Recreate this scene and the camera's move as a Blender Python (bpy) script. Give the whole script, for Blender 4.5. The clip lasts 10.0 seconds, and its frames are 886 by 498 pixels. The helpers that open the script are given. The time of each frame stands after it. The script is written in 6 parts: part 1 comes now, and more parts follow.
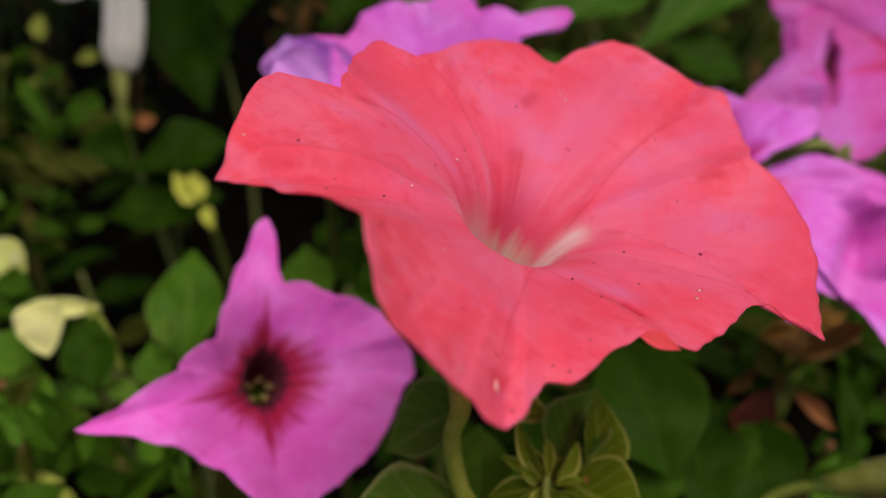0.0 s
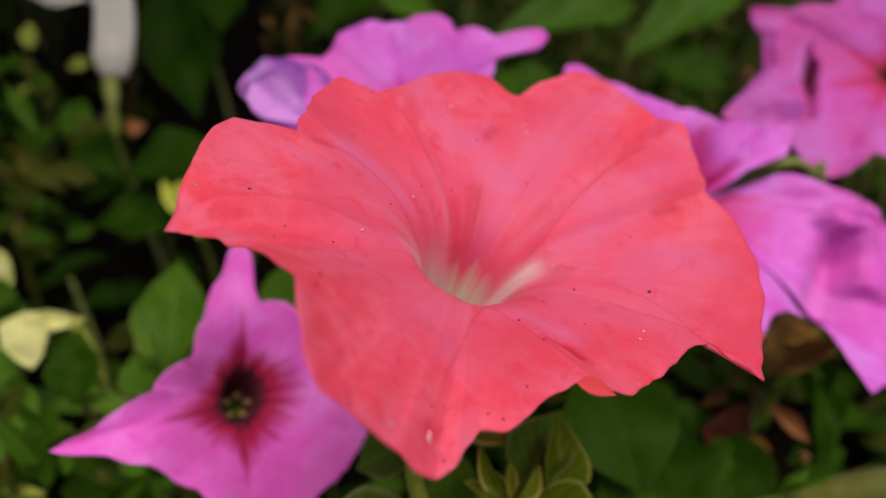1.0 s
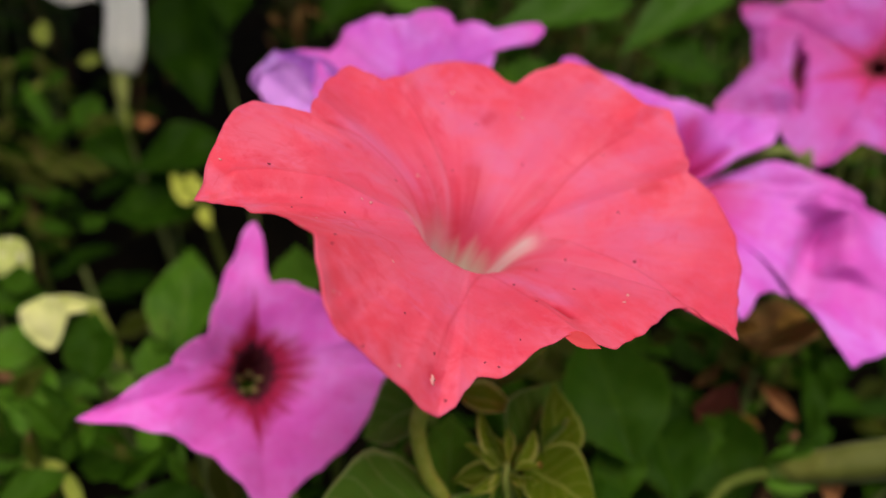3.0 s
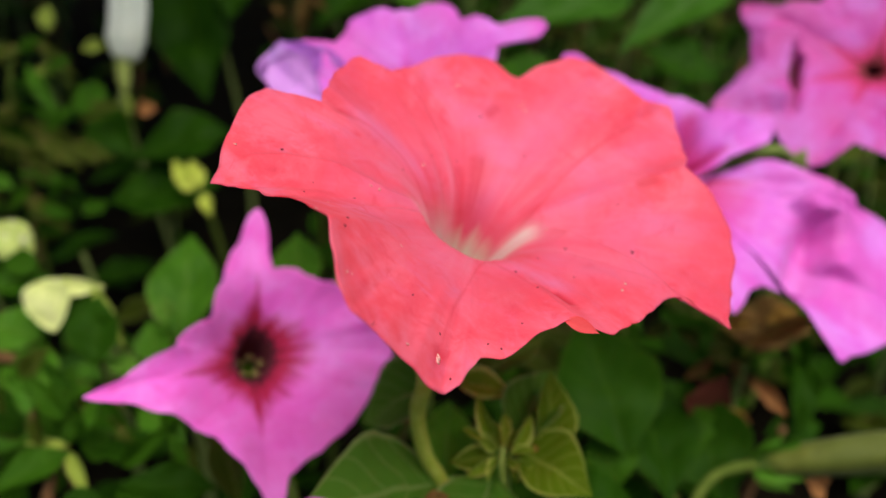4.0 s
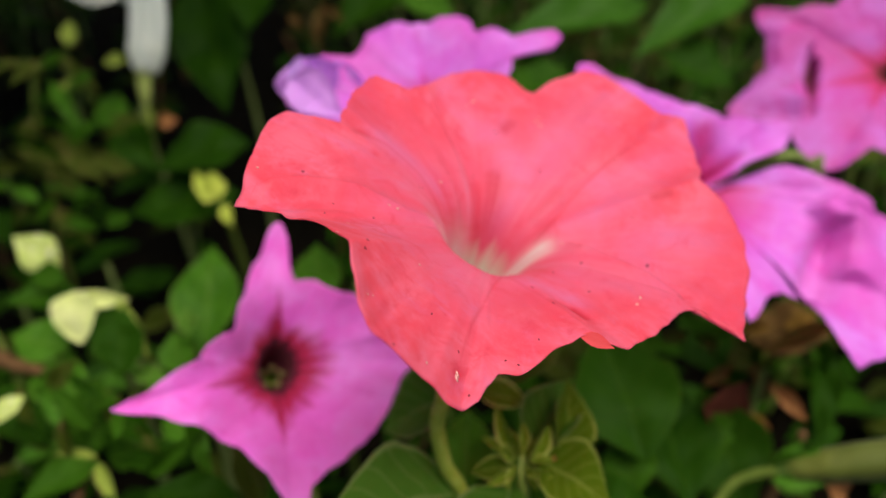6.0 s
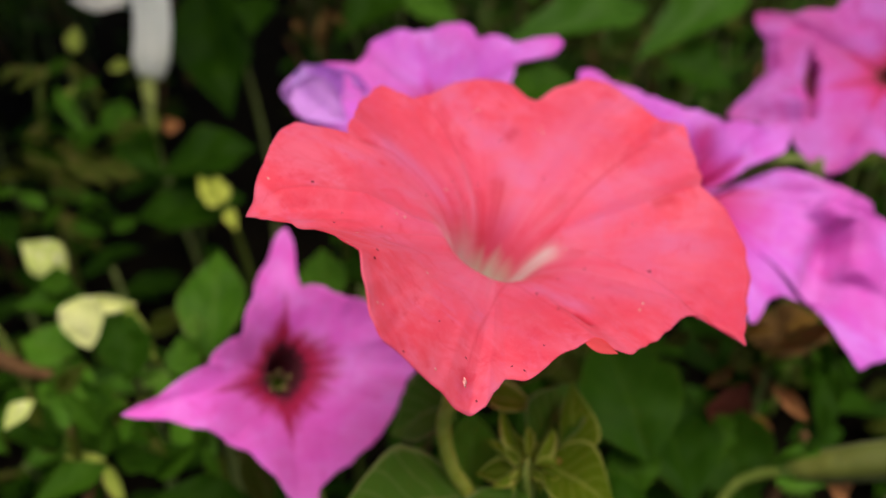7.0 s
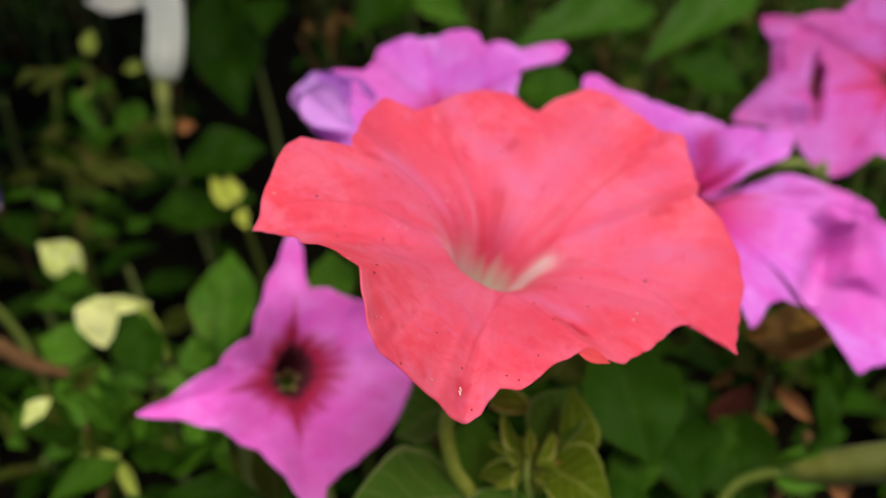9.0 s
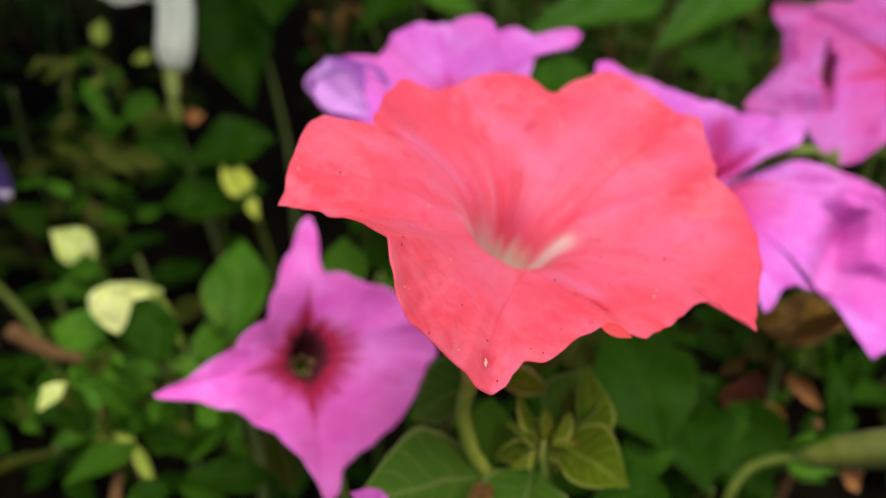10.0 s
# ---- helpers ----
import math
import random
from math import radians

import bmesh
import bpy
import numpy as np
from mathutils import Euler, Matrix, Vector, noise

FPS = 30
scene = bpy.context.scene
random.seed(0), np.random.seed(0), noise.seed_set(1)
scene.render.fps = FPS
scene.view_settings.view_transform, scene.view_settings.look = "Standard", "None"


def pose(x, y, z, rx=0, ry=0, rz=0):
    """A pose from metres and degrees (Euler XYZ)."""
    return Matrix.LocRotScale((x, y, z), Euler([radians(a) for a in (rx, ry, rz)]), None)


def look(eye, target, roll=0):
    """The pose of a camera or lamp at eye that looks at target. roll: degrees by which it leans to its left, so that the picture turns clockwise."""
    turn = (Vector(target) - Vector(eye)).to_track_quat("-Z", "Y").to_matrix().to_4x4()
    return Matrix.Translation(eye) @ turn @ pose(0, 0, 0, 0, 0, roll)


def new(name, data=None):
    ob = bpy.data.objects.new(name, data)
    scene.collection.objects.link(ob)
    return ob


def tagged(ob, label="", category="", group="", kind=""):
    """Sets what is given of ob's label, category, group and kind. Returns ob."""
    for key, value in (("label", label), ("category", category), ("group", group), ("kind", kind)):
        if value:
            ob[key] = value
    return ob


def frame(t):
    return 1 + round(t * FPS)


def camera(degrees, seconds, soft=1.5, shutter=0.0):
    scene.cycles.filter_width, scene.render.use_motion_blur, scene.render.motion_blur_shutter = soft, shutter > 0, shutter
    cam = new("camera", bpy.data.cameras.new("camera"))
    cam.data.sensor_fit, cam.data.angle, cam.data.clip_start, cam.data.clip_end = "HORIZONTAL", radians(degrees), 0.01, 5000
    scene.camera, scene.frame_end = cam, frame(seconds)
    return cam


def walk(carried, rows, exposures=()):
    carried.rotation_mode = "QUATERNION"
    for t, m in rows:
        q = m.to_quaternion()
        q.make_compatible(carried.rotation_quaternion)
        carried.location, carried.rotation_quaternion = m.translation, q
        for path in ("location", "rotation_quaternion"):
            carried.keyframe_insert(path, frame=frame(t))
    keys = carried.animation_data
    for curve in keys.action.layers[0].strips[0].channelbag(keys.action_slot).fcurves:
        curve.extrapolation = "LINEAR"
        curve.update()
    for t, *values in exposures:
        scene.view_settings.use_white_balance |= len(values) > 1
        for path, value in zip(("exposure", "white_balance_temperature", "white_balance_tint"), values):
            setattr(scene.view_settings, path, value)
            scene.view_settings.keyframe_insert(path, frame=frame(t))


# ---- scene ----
cam = camera(60.0, 10.0)
EYE, TILT = 0.30, -30.0
CM = 0.01
ROWS = [
    (0, 0.000, 0.000, 0.000, 0.034, 0.065, 0.001),
    (0.5, 0.222, -0.242, 0.505, 0.285, -0.333, 0.022),
    (1, 0.791, -0.326, 0.745, 0.166, -0.433, -0.113),
    (1.5, 0.870, -0.681, 0.827, -0.006, -0.554, -0.066),
    (2, 0.954, -0.828, 0.773, 0.018, -0.405, 0.034),
    (2.5, 0.978, -1.234, 0.786, 0.702, -0.525, 0.339),
    (2.7, 0.886, -1.308, 0.615, 0.642, -0.548, 0.315),
    (3.8, 0.721, -1.869, -0.253, -0.392, -0.222, -1.308),
    (4, 0.624, -1.906, 0.149, -0.086, -0.912, -1.167),
    (4.5, 0.469, -1.952, -0.026, 0.172, -0.557, -1.117),
    (5, 0.599, -2.142, 0.199, 1.078, -0.658, -0.504),
    (5.5, 0.436, -2.229, 0.254, 1.410, -0.643, -0.159),
    (5.7, 0.607, -2.182, 0.329, 1.196, -0.738, -0.414),
    (6.8, 0.640, -2.295, 0.599, 1.328, -0.786, -0.461),
    (7, 0.550, -2.487, 0.538, 1.363, -0.701, -0.196),
    (7.5, 0.789, -2.585, 0.927, 1.832, -1.015, 0.300),
    (8, 0.855, -2.724, 0.969, 2.240, -1.207, 0.084),
    (8.5, 0.629, -2.835, 0.820, 1.830, -0.926, -0.172),
    (9, 0.808, -2.955, 0.872, 2.345, -1.178, -0.283),
    (9.5, 0.790, -3.038, 0.762, 2.383, -1.231, -0.476),
    (10, 0.451, -3.081, 0.507, 2.534, -1.453, -0.397),
]
walk(cam, [(t, pose(0, 0, EYE, TILT, 0, 0) @ pose(CM * x, CM * y, CM * z, 90 + pitch, roll, yaw)) for t, x, y, z, yaw, pitch, roll in ROWS],
     exposures=[(0.0, -0.44, 6900, 28), (2.5, -0.42, 6900, 28), (4.0, -0.05, 6520, 7), (5.5, -0.04, 6520, 6), (7.0, -0.24, 6680, 18), (8.5, -0.24, 6680, 18), (10.0, 0.0, 6600, 8)])
cam.data.dof.use_dof = True
cam.data.dof.focus_distance = 0.117
cam.data.dof.aperture_fstop = 11.0

# ---- light: a soft, high sun behind thin cloud, and the sky ----
world = bpy.data.worlds.new("sky")
scene.world = world
world.use_nodes = True
wn = world.node_tree.nodes
sky = wn.new("ShaderNodeTexSky")
sky.sky_type, sky.sun_disc = "NISHITA", False
sky.sun_elevation, sky.sun_rotation = radians(72), radians(143)
sky.dust_density, sky.air_density = 4.0, 1.0
wn["Background"].inputs["Strength"].default_value = 0.085
world.node_tree.links.new(sky.outputs[0], wn["Background"].inputs[0])
sun = new("sun", bpy.data.lights.new("sun", "SUN"))
sun.data.energy, sun.data.angle, sun.data.color = 5.0, radians(55), (1.0, 0.93, 0.83)
sun.matrix_world = look((0.19, -0.25, 0.95), (0, 0, 0))


# ---- materials ----
def material(name):
    m = bpy.data.materials.new(name)
    m.use_nodes = True
    return m, m.node_tree.nodes, m.node_tree.links, m.node_tree.nodes["Principled BSDF"]


def node(nodes, links, kind, sets=(), **ins):
    """A node with its properties and its inputs; an input may be a socket."""
    n = nodes.new(kind)
    for key, value in sets:
        setattr(n, key, value)
    for key, value in ins.items():
        slot = n.inputs[int(key[1:])] if key[0] == "i" and key[1:].isdigit() else n.inputs[key]
        if isinstance(value, bpy.types.NodeSocket):
            links.new(value, slot)
        else:
            slot.default_value = value
    return n


def mixed(nodes, links, how, a, b, blend="MIX"):
    n = nodes.new("ShaderNodeMix")
    n.data_type, n.blend_type = "RGBA", blend
    for slot, value in ((n.inputs[0], how), (n.inputs[6], a), (n.inputs[7], b)):
        if isinstance(value, bpy.types.NodeSocket):
            links.new(value, slot)
        else:
            slot.default_value = value if not isinstance(value, tuple) else (*value[:3], 1)
    return n.outputs[2]


def ramp(nodes, links, fac, *stops):
    n = nodes.new("ShaderNodeValToRGB")
    links.new(fac, n.inputs[0])
    for k, (at, colour) in enumerate(stops):
        e = n.color_ramp.elements[k] if k < 2 else n.color_ramp.elements.new(at)
        e.position, e.color = at, (*colour, 1) if isinstance(colour, tuple) else (colour, colour, colour, 1)
    return n.outputs[0]


def calc(nodes, links, how, a, b=0.0, c=0.0):
    n = nodes.new("ShaderNodeMath")
    n.operation = how
    for slot, value in zip(n.inputs, (a, b, c)):
        if isinstance(value, bpy.types.NodeSocket):
            links.new(value, slot)
        else:
            slot.default_value = value
    return n.outputs[0]


def petal_material(name, body, pale, deep, throat, vein, reach, spread, flush=None, blush=None, speck=0.0, through_light=0.3, rib=0.35, soft=0.45, bloom=None, rib_wide=0.035, flare=None, core=0.3, spoke=0.16):
    """A petal: the throat's colour runs out in rays; mottled, with fine veins and a soft gloss."""
    m, n, l, bsdf = material(name)
    uv = node(n, l, "ShaderNodeUVMap", [("uv_map", "petal")]).outputs[0]
    ribs = node(n, l, "ShaderNodeUVMap", [("uv_map", "rib")]).outputs[0]
    xy = node(n, l, "ShaderNodeSeparateXYZ", i0=uv)
    rb = node(n, l, "ShaderNodeSeparateXYZ", i0=ribs)
    co = node(n, l, "ShaderNodeTexCoord").outputs["Object"]
    rays_at = node(n, l, "ShaderNodeMapping", i0=uv)
    rays_at.inputs["Scale"].default_value = (46, 1.4, 1)
    rays = node(n, l, "ShaderNodeTexNoise", Vector=rays_at.outputs[0], Scale=1.0, Detail=3.0, Roughness=0.65).outputs[0]
    fine_at = node(n, l, "ShaderNodeMapping", i0=uv)
    fine_at.inputs["Scale"].default_value = (170, 5, 1)
    fine = node(n, l, "ShaderNodeTexNoise", Vector=fine_at.outputs[0], Scale=1.0, Detail=2.0).outputs[0]
    blotch = node(n, l, "ShaderNodeTexNoise", Vector=co, Scale=70.0, Detail=5.0, Roughness=0.6, Distortion=0.6).outputs[0]
    big = node(n, l, "ShaderNodeTexNoise", Vector=co, Scale=28.0, Detail=2.0).outputs[0]
    col = mixed(n, l, ramp(n, l, blotch, (0.42, 0.0), (0.60, 1.0)), body, pale)
    haze = node(n, l, "ShaderNodeTexNoise", Vector=co, Scale=46.0, Detail=6.0, Roughness=0.7, Distortion=1.2).outputs[0]
    col = mixed(n, l, calc(n, l, "MULTIPLY", ramp(n, l, haze, (0.47, 0.0), (0.64, 1.0)), 0.6), col, bloom or pale)
    col = mixed(n, l, calc(n, l, "MULTIPLY", ramp(n, l, big, (0.46, 0.0), (0.62, 1.0)), 0.65), col, deep)
    col = mixed(n, l, calc(n, l, "MULTIPLY", ramp(n, l, fine, (0.5, 0.0), (0.72, 1.0)), calc(n, l, "MULTIPLY", ramp(n, l, xy.outputs[1], (0.1, 0.0), (0.6, 1.0)), 0.24)), col, deep)
    if blush:
        # the inner half of the petals is another tone, in soft patches
        inner = ramp(n, l, calc(n, l, "ADD", xy.outputs[1], calc(n, l, "MULTIPLY", calc(n, l, "SUBTRACT", blotch, 0.5), 1.8)), (0.2, 1.0), (0.75, 0.0))
        col = mixed(n, l, calc(n, l, "MULTIPLY", inner, 0.8), col, blush)
    bruise = node(n, l, "ShaderNodeTexNoise", Vector=co, Scale=130.0, Detail=3.0, Roughness=0.7, Distortion=1.6).outputs[0]
    col = mixed(n, l, calc(n, l, "MULTIPLY", ramp(n, l, bruise, (0.54, 0.0), (0.70, 1.0)), 0.6), col, deep)
    line = ramp(n, l, rb.outputs[0], (0.0, 1.0), (rib_wide, 0.0))
    col = mixed(n, l, calc(n, l, "MULTIPLY", line, rib), col, vein)
    # pale washes
    wash = node(n, l, "ShaderNodeSeparateXYZ", i0=node(n, l, "ShaderNodeUVMap", [("uv_map", "wash")]).outputs[0])
    col = mixed(n, l, calc(n, l, "MULTIPLY", wash.outputs[0], ramp(n, l, haze, (0.30, 0.25), (0.62, 1.0))), col, bloom or pale)
    # bruised streaks, fine veins and the shade painted into folds
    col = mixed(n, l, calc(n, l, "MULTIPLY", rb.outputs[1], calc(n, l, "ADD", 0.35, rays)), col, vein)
    # pale grain
    grit = node(n, l, "ShaderNodeTexNoise", Vector=co, Scale=420.0, Detail=4.0, Roughness=0.7).outputs[0]
    col = mixed(n, l, calc(n, l, "MULTIPLY", ramp(n, l, grit, (0.52, 0.0), (0.70, 1.0)), 0.30), col, pale)
    if flare:
        # deeper and paler rays run out of the throat over the inner part of the petals
        wide_at = node(n, l, "ShaderNodeMapping", i0=uv)
        wide_at.inputs["Scale"].default_value = (21, 0.8, 1)
        wide = node(n, l, "ShaderNodeTexNoise", Vector=wide_at.outputs[0], Scale=1.0, Detail=4.0, Roughness=0.6).outputs[0]
        band = calc(n, l, "MULTIPLY", ramp(n, l, xy.outputs[1], (0.05, 0.0), (0.16, 1.0)), ramp(n, l, xy.outputs[1], (0.25, 1.0), (0.62, 0.0)))
        col = mixed(n, l, calc(n, l, "MULTIPLY", band, ramp(n, l, wide, (0.52, 0.0), (0.66, 0.55))), col, flare[0])
        col = mixed(n, l, calc(n, l, "MULTIPLY", band, ramp(n, l, wide, (0.34, 0.6), (0.48, 0.0))), col, flare[1])
    # rays of the throat's colour
    edge = calc(n, l, "ADD", xy.outputs[1], calc(n, l, "MULTIPLY", calc(n, l, "SUBTRACT", 0.5, rays), spread))
    if flush:
        along = calc(n, l, "MULTIPLY", ramp(n, l, rb.outputs[0], (0.0, 1.0), (0.22, 0.0)), spoke)
        edge = calc(n, l, "SUBTRACT", edge, calc(n, l, "MULTIPLY", along, ramp(n, l, xy.outputs[1], (0.05, 0.0), (0.25, 1.0))))
    near = ramp(n, l, edge, (reach * soft, 1.0), (reach * (1.45 - soft), 0.0))
    mid = ramp(n, l, edge, (flush * core if flush else reach * 0.8, 1.0), (flush or reach * 1.9, 0.0))
    col = mixed(n, l, calc(n, l, "MULTIPLY", mid, 0.92 if flush else 0.25), col, vein)
    col = mixed(n, l, near, col, throat)
    col = mixed(n, l, calc(n, l, "MULTIPLY", wash.outputs[1], ramp(n, l, rays, (0.30, 0.5), (0.55, 1.0))), col, (0.90, 0.82, 0.78))
    if speck:
        dots = node(n, l, "ShaderNodeTexVoronoi", Vector=co, Scale=230.0, Randomness=1.0).outputs["Distance"]
        some = node(n, l, "ShaderNodeTexNoise", Vector=co, Scale=120.0, Detail=1.0).outputs[0]
        spots = calc(n, l, "MULTIPLY", ramp(n, l, dots, (0.05, 1.0), (0.10, 0.0)), ramp(n, l, some, (0.60, 0.0), (0.63, 1.0)))
        col = mixed(n, l, calc(n, l, "MULTIPLY", spots, speck), col, (0.12, 0.02, 0.02))
    l.new(col, bsdf.inputs["Base Color"])
    bsdf.inputs["Roughness"].default_value = 0.5
    bsdf.inputs["Specular IOR Level"].default_value = 0.25
    bsdf.inputs["Sheen Weight"].default_value = 0.12
    high = calc(n, l, "ADD", calc(n, l, "MULTIPLY", fine, calc(n, l, "MULTIPLY", xy.outputs[1], 0.5)), calc(n, l, "MULTIPLY", blotch, 0.9))
    bump = node(n, l, "ShaderNodeBump", Height=high, Strength=0.4, Distance=0.0009)
    l.new(bump.outputs[0], bsdf.inputs["Normal"])
    glow = node(n, l, "ShaderNodeBsdfTranslucent", Color=col)
    mix = node(n, l, "ShaderNodeMixShader", i0=through_light, i1=bsdf.outputs[0], i2=glow.outputs[0])
    l.new(mix.outputs[0], n["Material Output"].inputs[0])
    return m


def leaf_material(name, dark, light, vein, gloss=0.5, through_light=0.25, patches=None, edge=0.45, shine=0.04):
    m, n, l, bsdf = material(name)
    uv = node(n, l, "ShaderNodeUVMap", [("uv_map", "blade")]).outputs[0]
    xy = node(n, l, "ShaderNodeSeparateXYZ", i0=uv)
    co = node(n, l, "ShaderNodeTexCoord").outputs["Object"]
    chance = node(n, l, "ShaderNodeObjectInfo").outputs["Random"]
    blotch = node(n, l, "ShaderNodeTexNoise", Vector=co, Scale=2.6, Detail=5.0, Roughness=0.62).outputs[0]
    grain = node(n, l, "ShaderNodeTexNoise", Vector=co, Scale=32.0, Detail=2.0).outputs[0]
    col = mixed(n, l, ramp(n, l, blotch, (0.3, 0.0), (0.75, 1.0)), dark, light)
    col = mixed(n, l, calc(n, l, "MULTIPLY", chance, 0.6), col, light)
    # side veins slant towards the tip
    across = calc(n, l, "ABSOLUTE", calc(n, l, "SUBTRACT", xy.outputs[0], 0.5))
    slant = calc(n, l, "FRACT", calc(n, l, "MULTIPLY", calc(n, l, "SUBTRACT", xy.outputs[1], calc(n, l, "MULTIPLY", across, 0.55)), 6.5))
    side = ramp(n, l, calc(n, l, "ABSOLUTE", calc(n, l, "SUBTRACT", slant, 0.5)), (0.0, 1.0), (0.11, 0.0))
    mid = ramp(n, l, across, (0.0, 1.0), (0.04, 0.0))
    veins = calc(n, l, "MAXIMUM", calc(n, l, "MULTIPLY", side, 0.35), calc(n, l, "MULTIPLY", mid, 0.7))
    col = mixed(n, l, calc(n, l, "MULTIPLY", veins, 0.6), col, vein)
    margin = ramp(n, l, across, (0.44 if edge < 0.9 else 0.36, 0.0), (0.5, 1.0))
    col = mixed(n, l, calc(n, l, "MULTIPLY", margin, edge), col, vein)
    col = mixed(n, l, calc(n, l, "MULTIPLY", grain, 0.22), col, dark)
    if patches:
        spot = node(n, l, "ShaderNodeTexNoise", Vector=co, Scale=3.4, Detail=3.0).outputs[0]
        col = mixed(n, l, ramp(n, l, spot, (0.56, 0.0), (0.66, 1.0)), col, patches)
    l.new(col, bsdf.inputs["Base Color"])
    bsdf.inputs["Roughness"].default_value = gloss
    bsdf.inputs["Specular IOR Level"].default_value = shine
    bsdf.inputs["Sheen Weight"].default_value = 0.0
    high = calc(n, l, "SUBTRACT", calc(n, l, "MULTIPLY", grain, 0.4), veins)
    bump = node(n, l, "ShaderNodeBump", Height=high, Strength=0.35, Distance=0.0012)
    l.new(bump.outputs[0], bsdf.inputs["Normal"])
    glow = node(n, l, "ShaderNodeBsdfTranslucent", Color=col)
    mix = node(n, l, "ShaderNodeMixShader", i0=through_light, i1=bsdf.outputs[0], i2=glow.outputs[0])
    l.new(mix.outputs[0], n["Material Output"].inputs[0])
    return m


def plain_material(name, a, b, scale, rough=0.7, bump=0.4, depth=0.001):
    """Two tones mottled at two scales, with relief."""
    m, n, l, bsdf = material(name)
    co = node(n, l, "ShaderNodeTexCoord").outputs["Object"]
    one = node(n, l, "ShaderNodeTexNoise", Vector=co, Scale=scale, Detail=6.0, Roughness=0.65).outputs[0]
    two = node(n, l, "ShaderNodeTexNoise", Vector=co, Scale=scale * 9, Detail=3.0).outputs[0]
    col = mixed(n, l, ramp(n, l, one, (0.3, 0.0), (0.7, 1.0)), a, b)
    col = mixed(n, l, calc(n, l, "MULTIPLY", two, 0.35), col, a)
    l.new(col, bsdf.inputs["Base Color"])
    bsdf.inputs["Roughness"].default_value = rough
    bsdf.inputs["Specular IOR Level"].default_value = 0.03
    b_ = node(n, l, "ShaderNodeBump", Height=calc(n, l, "ADD", one, two), Strength=bump, Distance=depth)
    l.new(b_.outputs[0], bsdf.inputs["Normal"])
    return m


CORAL = petal_material("coral_petal", (0.93, 0.100, 0.165), (0.94, 0.20, 0.32), (0.85, 0.066, 0.13), (0.76, 0.74, 0.60), (0.72, 0.036, 0.08), 0.080, 0.065, soft=0.4, blush=(0.91, 0.15, 0.28), rib=0.0, through_light=0.52, bloom=(0.86, 0.23, 0.47), flare=((0.89, 0.062, 0.12), (0.90, 0.28, 0.44)))
MAGENTA = petal_material("magenta_petal", (0.91, 0.18, 0.79), (0.93, 0.31, 0.90), (0.80, 0.11, 0.58), (0.07, 0.008, 0.020), (0.42, 0.001, 0.022), 0.085, 0.60, flush=0.38, core=0.42, rib=0.04, spoke=0.02, through_light=0.36)
ORCHID = petal_material("orchid_petal", (0.66, 0.128, 0.68), (0.72, 0.24, 0.80), (0.68, 0.07, 0.50), (0.30, 0.008, 0.06), (0.58, 0.015, 0.17), 0.10, 0.25, flush=0.34, rib=0.15)
ROSE = petal_material("rose_petal", (0.56, 0.065, 0.42), (0.58, 0.15, 0.60), (0.54, 0.05, 0.30), (0.16, 0.008, 0.02), (0.56, 0.015, 0.12), 0.10, 0.22, flush=0.30, rib=0.2)
WHITE = petal_material("white_petal", (0.84, 0.90, 0.80), (0.90, 0.92, 0.86), (0.84, 0.88, 0.74), (0.50, 0.55, 0.25), (0.68, 0.70, 0.5), 0.12, 0.15, rib=0.3)
BICOLOUR = petal_material("purple_petal", (0.020, 0.006, 0.075), (0.035, 0.010, 0.11), (0.012, 0.004, 0.05), (0.02, 0.005, 0.05), (0.62, 0.56, 0.72), 0.08, 0.1, rib=1.0, rib_wide=0.16)
LEAF = leaf_material("leaf_green", (0.029, 0.106, 0.005), (0.075, 0.205, 0.012), (0.16, 0.26, 0.04), shine=0.08)
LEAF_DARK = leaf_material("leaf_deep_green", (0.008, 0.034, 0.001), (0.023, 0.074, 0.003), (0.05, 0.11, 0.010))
LEAF_DOWNY = leaf_material("leaf_downy", (0.036, 0.120, 0.008), (0.085, 0.195, 0.018), (0.34, 0.40, 0.14), gloss=0.6, edge=0.8)
STALK_FRESH = plain_material("stalk_fresh_green", (0.26, 0.34, 0.03), (0.44, 0.50, 0.10), 320.0, 0.6, 0.3, 0.0002)
SEPAL = leaf_material("sepal_downy", (0.14, 0.24, 0.008), (0.24, 0.36, 0.02), (0.95, 0.96, 0.26), gloss=0.7, edge=1.0, through_light=0.35)
SEPAL_DARK = leaf_material("sepal_deep_green", (0.07, 0.13, 0.005), (0.13, 0.21, 0.010), (0.75, 0.78, 0.16), gloss=0.7, edge=1.0, through_light=0.35)
LEAF_HAIRY = leaf_material("leaf_hairy_olive", (0.068, 0.125, 0.004), (0.12, 0.19, 0.008), (0.50, 0.56, 0.12), gloss=0.7, edge=0.8, through_light=0.35)
LEAF_SOFT = leaf_material("leaf_soft_green", (0.09, 0.30, 0.015), (0.14, 0.38, 0.03), (0.28, 0.44, 0.09), gloss=0.6, through_light=0.35)
LEAF_OLIVE = leaf_material("leaf_olive", (0.028, 0.046, 0.004), (0.064, 0.088, 0.008), (0.22, 0.24, 0.08), patches=(0.15, 0.09, 0.04))
# two leaf greens bleached pale: direct sunlight is put into the colour
LEAF_SUNLIT = leaf_material("leaf_sunlit_yellow", (0.62, 0.74, 0.16), (0.92, 0.93, 0.50), (0.84, 0.88, 0.52), through_light=0.3)
LEAF_SUNLIT_GREEN = leaf_material("leaf_sunlit_green", (0.48, 0.64, 0.12), (0.84, 0.90, 0.36), (0.66, 0.76, 0.24), through_light=0.35, patches=(0.92, 0.94, 0.60))
